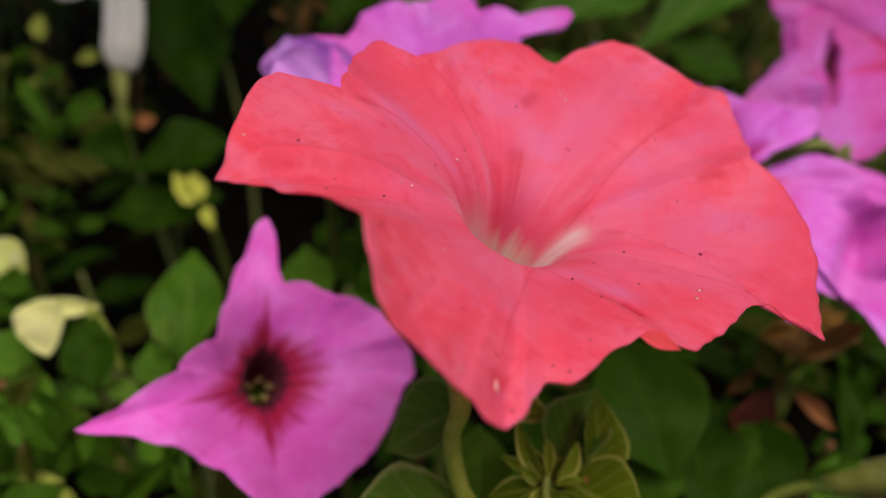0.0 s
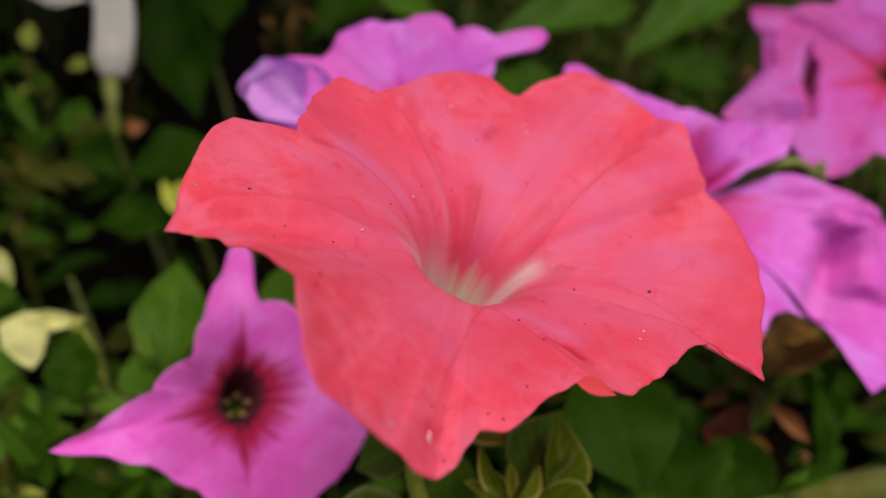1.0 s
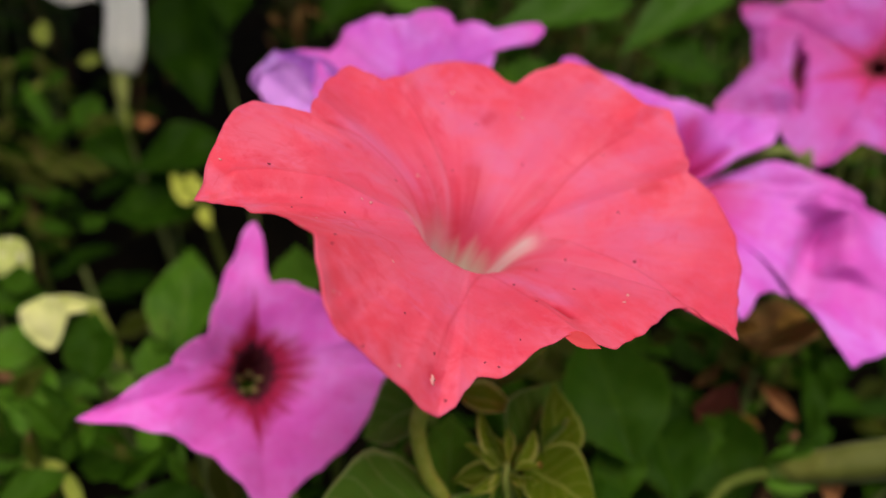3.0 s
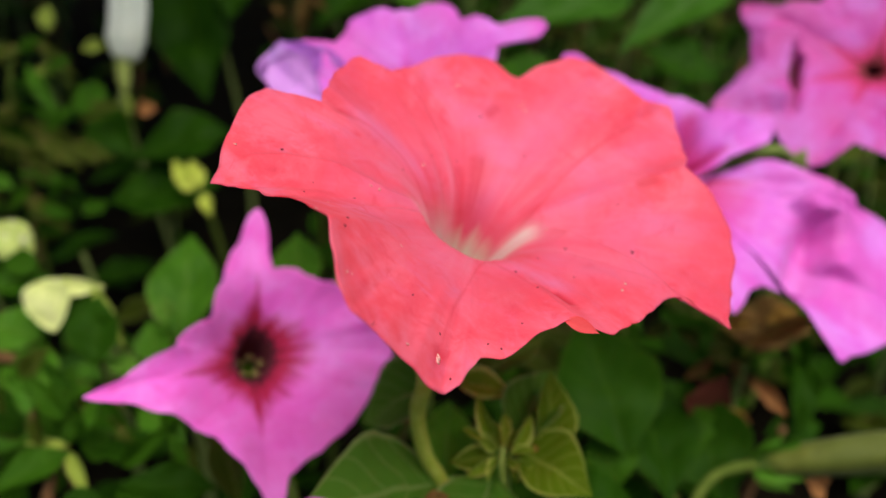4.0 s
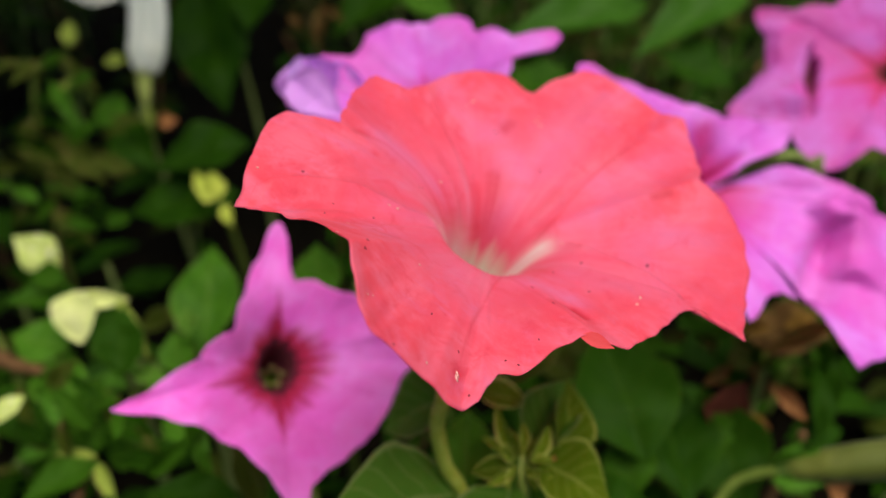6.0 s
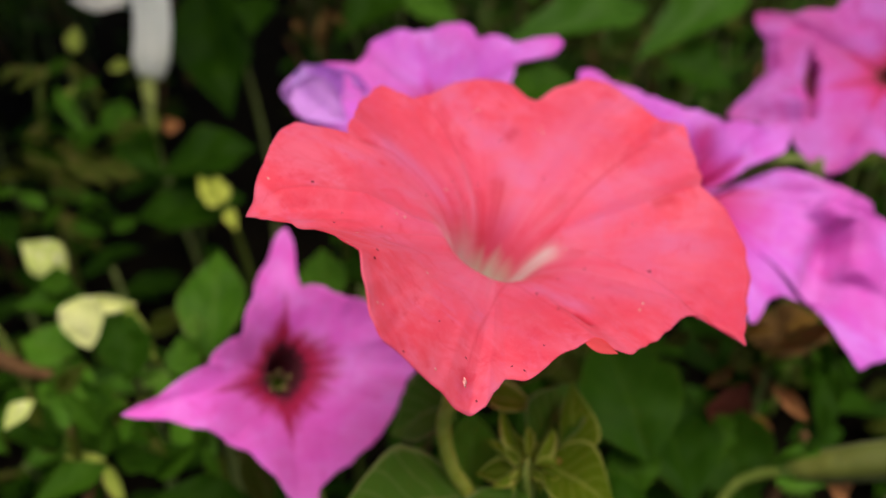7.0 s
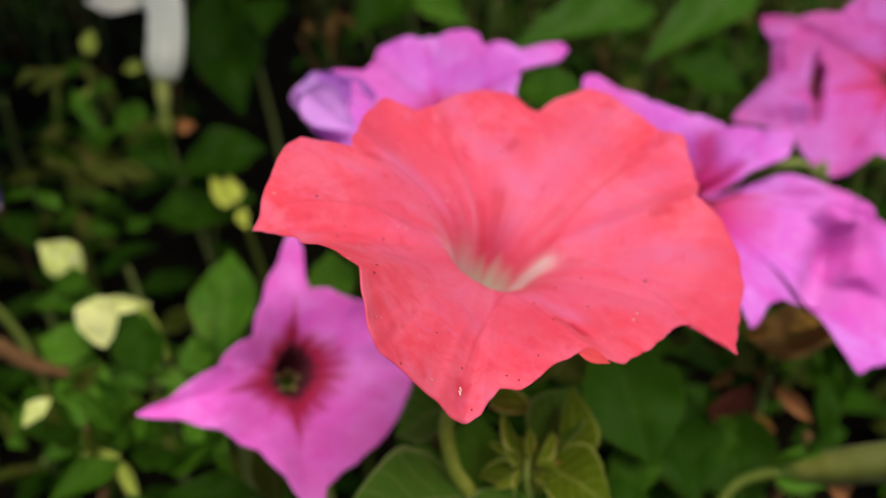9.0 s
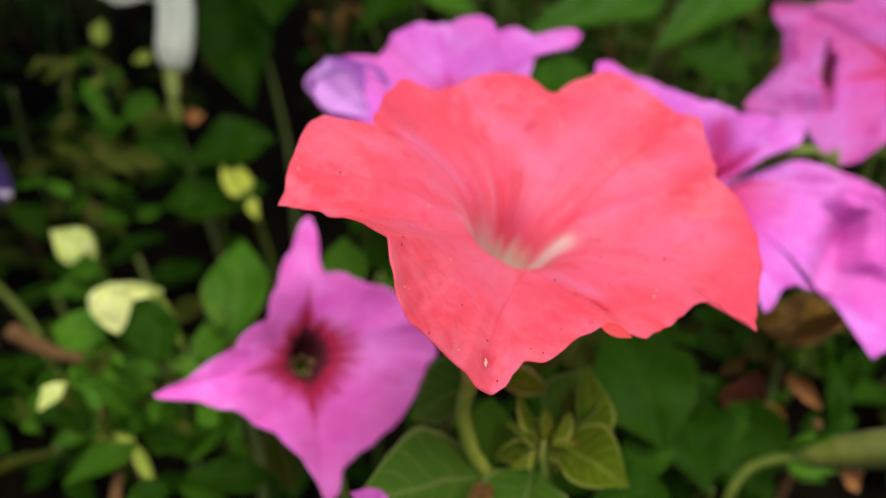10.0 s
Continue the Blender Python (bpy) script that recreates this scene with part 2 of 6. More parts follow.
LEAF_LIME = leaf_material("leaf_lime", (0.22, 0.30, 0.035), (0.36, 0.44, 0.08), (0.45, 0.5, 0.2))
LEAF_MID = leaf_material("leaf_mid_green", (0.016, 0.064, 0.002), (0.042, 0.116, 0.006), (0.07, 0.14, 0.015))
LEAF_GLOSSY = leaf_material("leaf_glossy", (0.022, 0.085, 0.005), (0.052, 0.145, 0.010), (0.08, 0.16, 0.03), gloss=0.45, shine=0.07)
# lime-yellow carries the sun on these leaf tips in its colour
LEAF_SUNLIT_LIME = leaf_material("leaf_sunlit_lime", (0.46, 0.58, 0.05), (0.76, 0.82, 0.16), (0.6, 0.62, 0.2), through_light=0.35)
LEAF_GOLD = leaf_material("leaf_golden_dry", (0.26, 0.14, 0.025), (0.40, 0.24, 0.05), (0.45, 0.28, 0.08), gloss=0.7)
# dim olive leaf with background shade put into its colour
LEAF_SHADE = leaf_material("leaf_shaded", (0.012, 0.022, 0.002), (0.034, 0.048, 0.005), (0.05, 0.07, 0.01))
LEAF_BROWN = leaf_material("leaf_withered", (0.13, 0.065, 0.020), (0.24, 0.14, 0.045), (0.26, 0.16, 0.06), gloss=0.75, patches=(0.05, 0.06, 0.015))
LEAF_TAN = leaf_material("petal_dried_tan", (0.38, 0.15, 0.05), (0.54, 0.26, 0.10), (0.42, 0.2, 0.1), gloss=0.7)
LEAF_RED = leaf_material("petal_dried_red", (0.045, 0.012, 0.008), (0.10, 0.03, 0.018), (0.14, 0.05, 0.03), gloss=0.7)
BUD = petal_material("bud_pale_green", (0.085, 0.11, 0.010), (0.15, 0.175, 0.026), (0.10, 0.13, 0.02), (0.10, 0.18, 0.03), (0.10, 0.15, 0.03), 0.15, 0.2, rib=0.7)
VIOLET_FLAT = leaf_material("violet_petal_flat", (0.50, 0.25, 0.70), (0.70, 0.44, 0.86), (0.40, 0.16, 0.62), gloss=0.6)
LILAC_FLAT = leaf_material("lilac_petal_flat", (0.56, 0.22, 0.72), (0.70, 0.36, 0.84), (0.60, 0.30, 0.76), gloss=0.6)
CORAL_FLAT = leaf_material("coral_petal_flat", (0.88, 0.085, 0.10), (0.92, 0.13, 0.15), (0.86, 0.08, 0.09), through_light=0.45)
MAGENTA_FLAT = leaf_material("magenta_petal_flat", (0.74, 0.11, 0.62), (0.80, 0.20, 0.76), (0.70, 0.10, 0.55), through_light=0.3)
WHITE_FLAT = leaf_material("white_petal_flat", (0.66, 0.68, 0.56), (0.82, 0.82, 0.76), (0.72, 0.74, 0.60))
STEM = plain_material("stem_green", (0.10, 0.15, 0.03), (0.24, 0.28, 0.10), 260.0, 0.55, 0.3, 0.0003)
# darker copy of the stem green, shade put into its colour
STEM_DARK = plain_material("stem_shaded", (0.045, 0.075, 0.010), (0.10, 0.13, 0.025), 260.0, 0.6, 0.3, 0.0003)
STEM_PALE = plain_material("stem_downy", (0.15, 0.23, 0.03), (0.30, 0.36, 0.09), 300.0, 0.7, 0.5, 0.0004)
LEAF_PLAIN = plain_material("calyx_green", (0.04, 0.10, 0.006), (0.09, 0.17, 0.015), 260.0, 0.6, 0.3, 0.0003)
STEM_BROWN = plain_material("stem_brown", (0.12, 0.055, 0.025), (0.26, 0.15, 0.07), 200.0, 0.8, 0.5, 0.0005)
TWIG = plain_material("twig_bark", (0.08, 0.042, 0.018), (0.16, 0.09, 0.04), 200.0, 0.85, 0.5, 0.0005)
# darker than bare soil: the bed's deep shade is put into the colour
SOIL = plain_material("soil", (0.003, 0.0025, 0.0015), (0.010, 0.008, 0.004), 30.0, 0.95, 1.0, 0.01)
THROAT_PALE = plain_material("throat_pale", (0.42, 0.46, 0.20), (0.62, 0.62, 0.42), 200.0, 0.6)
THROAT_DARK = plain_material("throat_dark", (0.12, 0.012, 0.04), (0.20, 0.07, 0.06), 200.0, 0.6)
SPECK = plain_material("dirt", (0.09, 0.015, 0.02), (0.22, 0.03, 0.04), 900.0)
SCAR = plain_material("dry_scar", (0.86, 0.34, 0.34), (0.88, 0.56, 0.50), 900.0)
ANTHER = plain_material("anther", (0.22, 0.17, 0.06), (0.34, 0.27, 0.12), 400.0, 0.8)


# ---- builders ----
def thing(name, at, label, category, group="", kind=""):
    ob = new(name)
    ob.location = at
    ob.empty_display_size = 0.01
    return tagged(ob, label, category, group, kind)


def part(name, bm, mat, parent, label="", m=None):
    """One mesh under a thing or a part; its vertices are in the world's metres unless m places it."""
    me = bpy.data.meshes.new(name)
    bm.to_mesh(me)
    bm.free()
    me.materials.append(mat)
    me.shade_smooth()
    return hang(name, me, parent, label, m)


def hang(name, me, parent, label="", m=None):
    ob = new(name, me)
    ob.parent = parent
    whole = Matrix.Translation(parent.location) if parent.parent is None else Matrix.Translation(parent.parent.location)
    ob.matrix_basis = whole.inverted() @ (m or Matrix())
    if parent.parent is not None:
        ob.matrix_basis = parent.matrix_basis.inverted() @ ob.matrix_basis
    return tagged(ob, label) if label else ob


def spline(points, count):
    """A smooth line through points, as count places."""
    p = [Vector(q) for q in points]
    p = [2 * p[0] - p[1], *p, 2 * p[-1] - p[-2]]
    out = []
    for k in range(count):
        u = k / (count - 1) * (len(p) - 3)
        i = min(int(u), len(p) - 4)
        t = u - i
        a, b, c, d = p[i : i + 4]
        out.append(0.5 * (2 * b + (c - a) * t + (2 * a - 5 * b + 4 * c - d) * t * t + (3 * b - a - 3 * c + d) * t**3))
    return out


def tube(points, radii, sides=10, count=22, wobble=0.0):
    """A closed round stem along points, its radius running through radii."""
    bm, line, rings = bmesh.new(), spline(points, count), []
    side = Vector((1, 0, 0))
    for k, c in enumerate(line):
        way = (line[min(k + 1, count - 1)] - line[max(k - 1, 0)]).normalized()
        side = (side - way * side.dot(way)).normalized()
        up = way.cross(side)
        u = k / (count - 1) * (len(radii) - 1)
        i = min(int(u), len(radii) - 2)
        r = radii[i] + (radii[i + 1] - radii[i]) * (u - i)
        r *= 1 + wobble * noise.noise(c * 400)
        rings.append([bm.verts.new(c + r * (math.cos(a) * side + math.sin(a) * up)) for a in (2 * math.pi * j / sides for j in range(sides))])
    for a, b in zip(rings, rings[1:]):
        for j in range(sides):
            bm.faces.new((a[j], a[(j + 1) % sides], b[(j + 1) % sides], b[j]))
    bm.faces.new(reversed(rings[0])), bm.faces.new(rings[-1])
    return bm


def rim_line(petals, steps):
    """Reach, lift and swing round the rim, eased from row to row. swing: degrees by which the rim's edge hooks round."""
    rows = sorted((row[0] % 360, row[1], row[2], row[3] if len(row) > 3 else 0.0) for _, some in petals for row in some)
    rows = [(rows[-1][0] - 360, *rows[-1][1:]), *rows, (rows[0][0] + 360, *rows[0][1:]), (rows[1][0] + 360, *rows[1][1:])]
    out, k = [], 0
    for j in range(steps):
        a = 360 * j / steps
        while rows[k + 1][0] <= a:
            k += 1
        u = (a - rows[k][0]) / (rows[k + 1][0] - rows[k][0])
        e = 0.6 * u + 0.4 * u * u * (3 - 2 * u)
        out.append([rows[k][i] + (rows[k + 1][i] - rows[k][i]) * e for i in (1, 2, 3)])
    return out


def strip(px, py, x0, y0, x1, y1, wide, sharp):
    """How near a place lies to a short line, from 1 on it to 0."""
    dx, dy, qx, qy = x1 - x0, y1 - y0, px - x0, py - y0
    u = min(1.0, max(0.0, (qx * dx + qy * dy) / (dx * dx + dy * dy)))
    return math.exp(-((math.hypot(qx - u * dx, qy - u * dy) / wide) ** sharp))


def lines_near(px, py, line):
    return min(p[0] for p in line) - 0.2 < px < max(p[0] for p in line) + 0.2 and min(p[1] for p in line) - 0.2 < py < max(p[1] for p in line) + 0.2


def petunia(name, setting, petals, petal_mat, throat_mat, label, depth, hole, tube_long, power=1.8, shift=(0, 0), ruffle=0.05, crease=0.06, steps=300, rings=36, group="petunia flowers", foot=None, stalk_mat=None, folds=(), edges=(), oval=1.0, course=(), specks=(), cone=(0.0, 1.7), swells=(), lines=(), washes=()):
    """A trumpet flower. petals: rows of rib direction and rim rows (direction in degrees, reach and lift in cm).

    cone: depth and power of the wide funnel, and the direction in which it flattens with the power added there.
    """
    centre, facing, side = (Vector(v) for v in setting)
    z = facing.normalized()
    x = (side - z * side.dot(z)).normalized()
    m = Matrix((x, z.cross(x), z)).transposed().to_4x4()
    m.translation = centre
    flower = thing(name, foot or centre, label, "flower", group)
    rim, ribs = rim_line(petals, steps), [a for a, _ in petals]
    bm = bmesh.new()
    uv, rb, ws = (bm.loops.layers.uv.new(key) for key in ("petal", "rib", "wash"))
    seed = Vector((centre.x * 900, centre.y * 700, 3.7))
    off = [min(abs((360 * j / steps - a + 180) % 360 - 180) for a in ribs) for j in range(steps)]
    nearest = [min(range(len(ribs)), key=lambda k: abs((360 * j / steps - ribs[k] + 180) % 360 - 180)) for j in range(steps)]
    # the funnel follows the rim's reach evened out, so that it stays round inside
    half = steps // 9
    even = [sum(rim[(j + k) % steps][0] for k in range(-half, half + 1)) / (2 * half + 1) for j in range(steps)]
    grid, tone, stain_shade, pale = [], {}, {}, {}
    for i in range(rings + 1):
        s = (i / rings) ** 1.25
        ring = []
        for j in range(steps):
            reach, lift, swing = rim[j]
            a = 2 * math.pi * j / steps + radians(swing) * s**2
            near = (1 - s) ** 2
            r = hole + (reach - hole) * s
            left = max(0.0, 1 - (r - hole) / (even[j] - hole))
            h = -(depth - cone[0]) * left**power - cone[0] * left ** (cone[1] + (cone[3] * max(0.0, math.cos(a - radians(cone[2]))) if len(cone) > 2 else 0.0)) + lift * s**2.2
            # ribs lie in a shallow groove, the panels between them swell
            ca, sa = math.cos(a), math.sin(a)
            h -= (crease[nearest[j]] if isinstance(crease, tuple) else crease) * s * (1.2 - 0.6 * s) * math.exp(-off[j] / 5)
            h += ruffle * min(1.0, 2.5 * s) * (0.9 * noise.noise(Vector((r * ca * 0.8, r * sa * 0.8, 1.0)) + seed) + 0.4 * noise.noise(Vector((r * ca * 2.0, r * sa * 2.0, 4.0)) + seed))
            h += ruffle * s**2 * (noise.noise(Vector((ca * 2.4, sa * 2.4, s * 1.5)) + seed) * 1.6 + noise.noise(Vector((ca * 6, sa * 6, s * 2)) + seed) * 0.9)
            r += 0.05 * s**3 * noise.noise(Vector((ca * 14, sa * 14, 0)) + seed)
            sunk = red = 0.0
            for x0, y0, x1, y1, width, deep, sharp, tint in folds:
                # a fold along a line in the flower's plane, in cm; tint colours streaks and fold shade
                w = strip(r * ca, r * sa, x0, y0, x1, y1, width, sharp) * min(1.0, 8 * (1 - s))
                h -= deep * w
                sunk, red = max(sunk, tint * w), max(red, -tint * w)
            for line, wide, strong, deep in lines:
                w = max(strip(r * ca, r * sa, *p, *q, wide, 2) for p, q in zip(line, line[1:])) if lines_near(r * ca, r * sa, line) else 0.0
                h, red = h - deep * w, max(red, strong * w)
            for px, py, wx, wy, high in swells:
                h += high * math.exp(-(((r * ca - px) / wx) ** 2) - ((r * sa - py) / wy) ** 2)
            for line, high, wide, soft_side in edges:
                # a petal's fold: the ground rises to the line from one side and drops on the other
                best = None
                for (x0, y0), (x1, y1) in zip(line, line[1:]):
                    dx, dy, qx, qy = x1 - x0, y1 - y0, r * ca - x0, r * sa - y0
                    u = min(1.0, max(0.0, (qx * dx + qy * dy) / (dx * dx + dy * dy)))
                    gap = math.hypot(qx - u * dx, qy - u * dy)
                    if best is None or gap < best[0]:
                        end = min(1.0, 2.5 * u) if (x0, y0) == line[0] else min(1.0, 2.5 * (1 - u)) if (x1, y1) == line[-1] else 1.0
                        best = (gap, dx * qy - dy * qx, end)
                gap, turn, end = best
                h += high * end * min(1.0, 10 * (1 - s)) * (math.exp(-gap / soft_side) if turn < 0 else math.exp(-((gap / wide) ** 2)))
            tone[i, j], stain_shade[i, j] = s * (1 - sunk), red
            whites = [(strip(r * ca, r * sa, *w[:5], 2), w[5]) for w in washes]
            pale[i, j] = (max((w * k for w, k in whites if k <= 1), default=0.0), max((w * (k - 1) for w, k in whites if k > 1), default=0.0))
            ring.append(bm.verts.new((CM * (r * ca * (1 - (1 - oval) * near**2) + shift[0] * near), CM * (r * sa + shift[1] * near), CM * h)))
        grid.append(ring)
    for i in range(rings):
        for j in range(steps):
            k = (j + 1) % steps
            f = bm.faces.new((grid[i][j], grid[i + 1][j], grid[i + 1][k], grid[i][k]))
            for loop, (jj, ii) in zip(f.loops, ((j, i), (j, i + 1), (j + 1, i + 1), (j + 1, i))):
                loop[uv].uv = (jj / steps, tone[ii, jj % steps])
                loop[rb].uv = (off[jj % steps] / 36, stain_shade[ii, jj % steps])
                loop[ws].uv = pale[ii, jj % steps]
    bm.normal_update()
    found = []
    # specks of dirt and pale scars that lie on the petals
    spots = [v for ring in grid for v in ring] if specks else []
    for kind, px, py, size in specks:
        v = min(spots, key=lambda q: (q.co.x - CM * px) ** 2 + (q.co.y - CM * py) ** 2)
        found.append((kind, v.co.copy(), v.normal.copy(), size))
    corolla = part("corolla", bm, petal_mat, flower, m=m)
    solid = corolla.modifiers.new("thickness", "SOLIDIFY")
    solid.thickness, solid.offset = 0.00015, -1
    for kind, co, up, size in found:
        bit = bmesh.new()
        bmesh.ops.create_icosphere(bit, subdivisions=1, radius=CM * size * (1.15 if kind else 0.85))
        for v in bit.verts:
            v.co.x *= 1.9 if kind else 1.3
            v.co.z *= 0.12 if kind else 0.2
            v.co += Vector((noise.noise(v.co * 4000), noise.noise(v.co * 5000), 0)) * CM * size * 0.4
        stand = Matrix.Translation(co + up * 0.00012) @ up.to_track_quat("Z", "Y").to_matrix().to_4x4() @ Matrix.Rotation(co.x * 900, 4, "Z")
        part("scar" if kind else "speck", bit, SCAR if kind else SPECK, corolla, m=m @ stand)
    # the tube behind the throat, open towards it
    bm, rings_ = bmesh.new(), []
    bx, by = CM * shift[0], CM * shift[1]
    for i in range(15):
        u = i / 14
        r = CM * (hole * 1.01 * (1 - u) ** 1.1 + (0.16 + 0.12 * math.sin(math.pi * u)) * min(1, u * 2.2))
        rings_.append([bm.verts.new((bx + r * oval * math.cos(2 * math.pi * j / 24), by + r * math.sin(2 * math.pi * j / 24), -CM * (depth - 0.01 + tube_long * u))) for j in range(24)])
    for p, q in zip(rings_, rings_[1:]):
        for j in range(24):
            bm.faces.new((p[j], q[j], q[(j + 1) % 24], p[(j + 1) % 24]))
    bm.faces.new(rings_[-1])
    part("tube", bm, throat_mat, flower, m=m)
    # five stamens and a pistil deep in the throat
    for k in range(5):
        a = 1.256 * k + 0.4
        bm = bmesh.new()
        bmesh.ops.create_uvsphere(bm, u_segments=10, v_segments=7, radius=CM * 0.1)
        for v in bm.verts:
            v.co.x *= 1.35
            v.co += Vector((bx + CM * hole * 0.42 * math.cos(a), by + CM * hole * 0.42 * math.sin(a), -CM * (depth + 1.1 + 0.12 * (k % 2))))
        tip = Vector((bx + CM * hole * 0.42 * math.cos(a), by + CM * hole * 0.42 * math.sin(a), -CM * (depth + 1.1 + 0.12 * (k % 2))))
        base = Vector((bx + tip.x * 0.1, by + tip.y * 0.1, -CM * (depth + tube_long * 0.97)))
        stamen = part("stamen", tube([m @ base, m @ base.lerp(tip, 0.5), m @ tip], [0.0002, 0.0002, 0.00018], sides=6, count=8), STEM_PALE, flower)
        part("anther", bm, ANTHER, stamen, m=m)
    # calyx: five narrow sepals round the tube's foot
    foot_at = m @ Vector((bx, by, -CM * (depth + tube_long)))
    calyx = part("calyx", tube([foot_at - z * 0.003, foot_at, foot_at + z * 0.005], [0.0016, 0.0026, 0.0029], sides=12, count=8), LEAF_PLAIN, flower)
    for k in range(5):
        a = 1.256 * k
        out = (x * math.cos(a) + z.cross(x) * math.sin(a))
        base = foot_at - z * 0.002 + out * 0.001
        part("sepal", blade_mesh(0.3, 0.25, 0.1), LEAF, calyx, m=leaf_pose(base, base + z * 0.015 + out * 0.007, 0.0042, -out))
    if foot:
        mid = foot_at - z * 0.02
        line = [foot_at + z * 0.001, *course, *(course[-1].lerp(Vector(foot), u) for u in (0.1, 0.3, 0.6)), foot] if course else [foot_at + z * 0.001, mid, (Vector(foot) + mid) / 2 + Vector((0.006, 0.004, 0.01)), foot]
        part("stalk", tube(line, [0.0022, 0.0018, 0.0019, 0.002, 0.0022], count=40), stalk_mat or STEM_PALE, flower)
    return flower


def blade_mesh(droop, cup, wave, belly=0.42, rows=14, cols=8, seed=0.0, blunt=1.12):
    """A leaf of length 1 along y, width 1, its face towards z."""
    bm = bmesh.new()
    uv = bm.loops.layers.uv.new("blade")
    grid = []
    for i in range(rows + 1):
        t = i / rows
        w = 0.5 * (math.sin(math.pi * t ** (math.log(0.5) / math.log(belly)))) ** blunt if 0 < t < 1 else 0.008
        w = max(w, 0.035 * (1 - t))
        line = []
        for j in range(cols + 1):
            v = 2 * j / cols - 1
            z = cup * abs(v) ** 1.3 * w - droop * t * t + wave * w * noise.noise(Vector((v * 1.4 + seed, t * 4.5, seed))) + 0.02 * math.cos(6.5 * 2 * math.pi * (t - 0.28 * abs(v))) * w * abs(v)
            line.append(bm.verts.new((v * w, t * (1 - 0.12 * droop), z)))
        grid.append(line)
    for i in range(rows):
        for j in range(cols):
            f = bm.faces.new((grid[i][j], grid[i][j + 1], grid[i + 1][j + 1], grid[i + 1][j]))
            for loop, (a, b) in zip(f.loops, ((j, i), (j + 1, i), (j + 1, i + 1), (j, i + 1))):
                loop[uv].uv = (a / cols, b / rows)
    return bm


def leaf_pose(base, tip, width, face=(0, -0.4, 0.9)):
    base, tip = Vector(base), Vector(tip)
    y = tip - base
    long = y.length
    y.normalize()
    z = Vector(face)
    z = (z - y * z.dot(y)).normalized()
    x = y.cross(z)
    return Matrix.Translation(base) @ Matrix((x, y, z)).transposed().to_4x4() @ Matrix.Diagonal((width, long, (width + long) / 2, 1))


SHAPES = {}


def shape(kind, mat):
    """Shared leaf meshes: a few shapes for each material."""
    key = (kind, mat.name)
    if key not in SHAPES:
        droop, cup, wave, belly = [(0.18, 0.30, 0.25, 0.42), (0.30, 0.18, 0.35, 0.48), (0.08, 0.45, 0.2, 0.40), (0.42, 0.25, 0.4, 0.45), (-0.12, 0.35, 0.3, 0.5), (0.5, 0.9, 0.9, 0.5), (-0.1, 0.55, 0.3, 0.62), (0.15, 0.9, 0.15, 0.36), (0.1, 0.15, 0.3, 0.36), (0.2, 0.6, 0.1, 0.52)][kind]
        me = bpy.data.meshes.new("leaf")
        bm = blade_mesh(droop, cup, wave, belly, seed=kind * 1.7, blunt={6: 0.6, 7: 0.8, 8: 0.75, 9: 0.75}.get(kind, 1.12))
        bm.to_mesh(me)
        bm.free()
        me.materials.append(mat)
        me.shade_smooth()
        SHAPES[key] = me
    return SHAPES[key]


def leaf(plant, base, tip, width, mat=None, kind=0, face=(0, -0.4, 0.9), name="leaf", label=""):
    return hang(name, shape(kind, mat or LEAF), plant, label, leaf_pose(base, tip, CM * width, face))


def lathe(points, radii, lobes=0.0, sides=40, count=26, flare=0.0, seed=0.0):
    """A round, uneven skin along points with petal UVs; open at its end."""
    bm = bmesh.new()
    uv, rb = bm.loops.layers.uv.new("petal"), bm.loops.layers.uv.new("rib")
    line, rings, sideways = spline(points, count), [], Vector((1, 0, 0))
    for k, c in enumerate(line):
        way = (line[min(k + 1, count - 1)] - line[max(k - 1, 0)]).normalized()
        sideways = (sideways - way * sideways.dot(way)).normalized()
        up = way.cross(sideways)
        u = k / (count - 1)
        f = u * (len(radii) - 1)
        i = min(int(f), len(radii) - 2)
        e = (f - i) ** 2 * (3 - 2 * (f - i))
        r = radii[i] + (radii[i + 1] - radii[i]) * e
        ring = []
        for j in range(sides):
            a = 2 * math.pi * j / sides
            q = r * (1 + lobes * u * math.cos(5 * a + seed) + 0.5 * lobes * noise.noise(Vector((math.cos(a) * 2, math.sin(a) * 2, u * 4 + seed))))
            ring.append(bm.verts.new(c + q * (math.cos(a) * sideways + math.sin(a) * up) + way * flare * u**3 * math.sin(2 * a + seed)))
        rings.append(ring)
    for k in range(count - 1):
        for j in range(sides):
            n = (j + 1) % sides
            f = bm.faces.new((rings[k][j], rings[k][n], rings[k + 1][n], rings[k + 1][j]))
            for loop, (jj, kk) in zip(f.loops, ((j, k), (j + 1, k), (j + 1, k + 1), (j, k + 1))):
                loop[uv].uv = (jj / sides, kk / (count - 1))
                loop[rb].uv = (abs(((jj * 5 / sides) + 0.5) % 1 - 0.5) * 2, 0)
    bm.faces.new(reversed(rings[0]))
    return bm


# ---- the ground ----
bm = bmesh.new()
side = 60
ys = [-3000, -60, -5, -1, -0.4] + [-0.2 + 0.03 * k for k in range(side)] + [1.8, 2.4, 4, 9, 60, 3000]
xs = [-3000, -60, -6, -2, -1.2] + [-0.9 + 0.03 * k for k in range(side + 1)] + [1.2, 2, 6, 60, 3000]
net = [[bm.verts.new((px, py, 0.012 * noise.noise(Vector((px * 9, py * 9, 0))) + 0.006 * noise.noise(Vector((px * 40, py * 40, 5))))) for px in xs] for py in ys]
for a, b in zip(net, net[1:]):
    for j in range(len(xs) - 1):
        bm.faces.new((a[j], a[j + 1], b[j + 1], b[j]))
me = bpy.data.meshes.new("ground")
bm.to_mesh(me)
bm.free()
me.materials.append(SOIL)
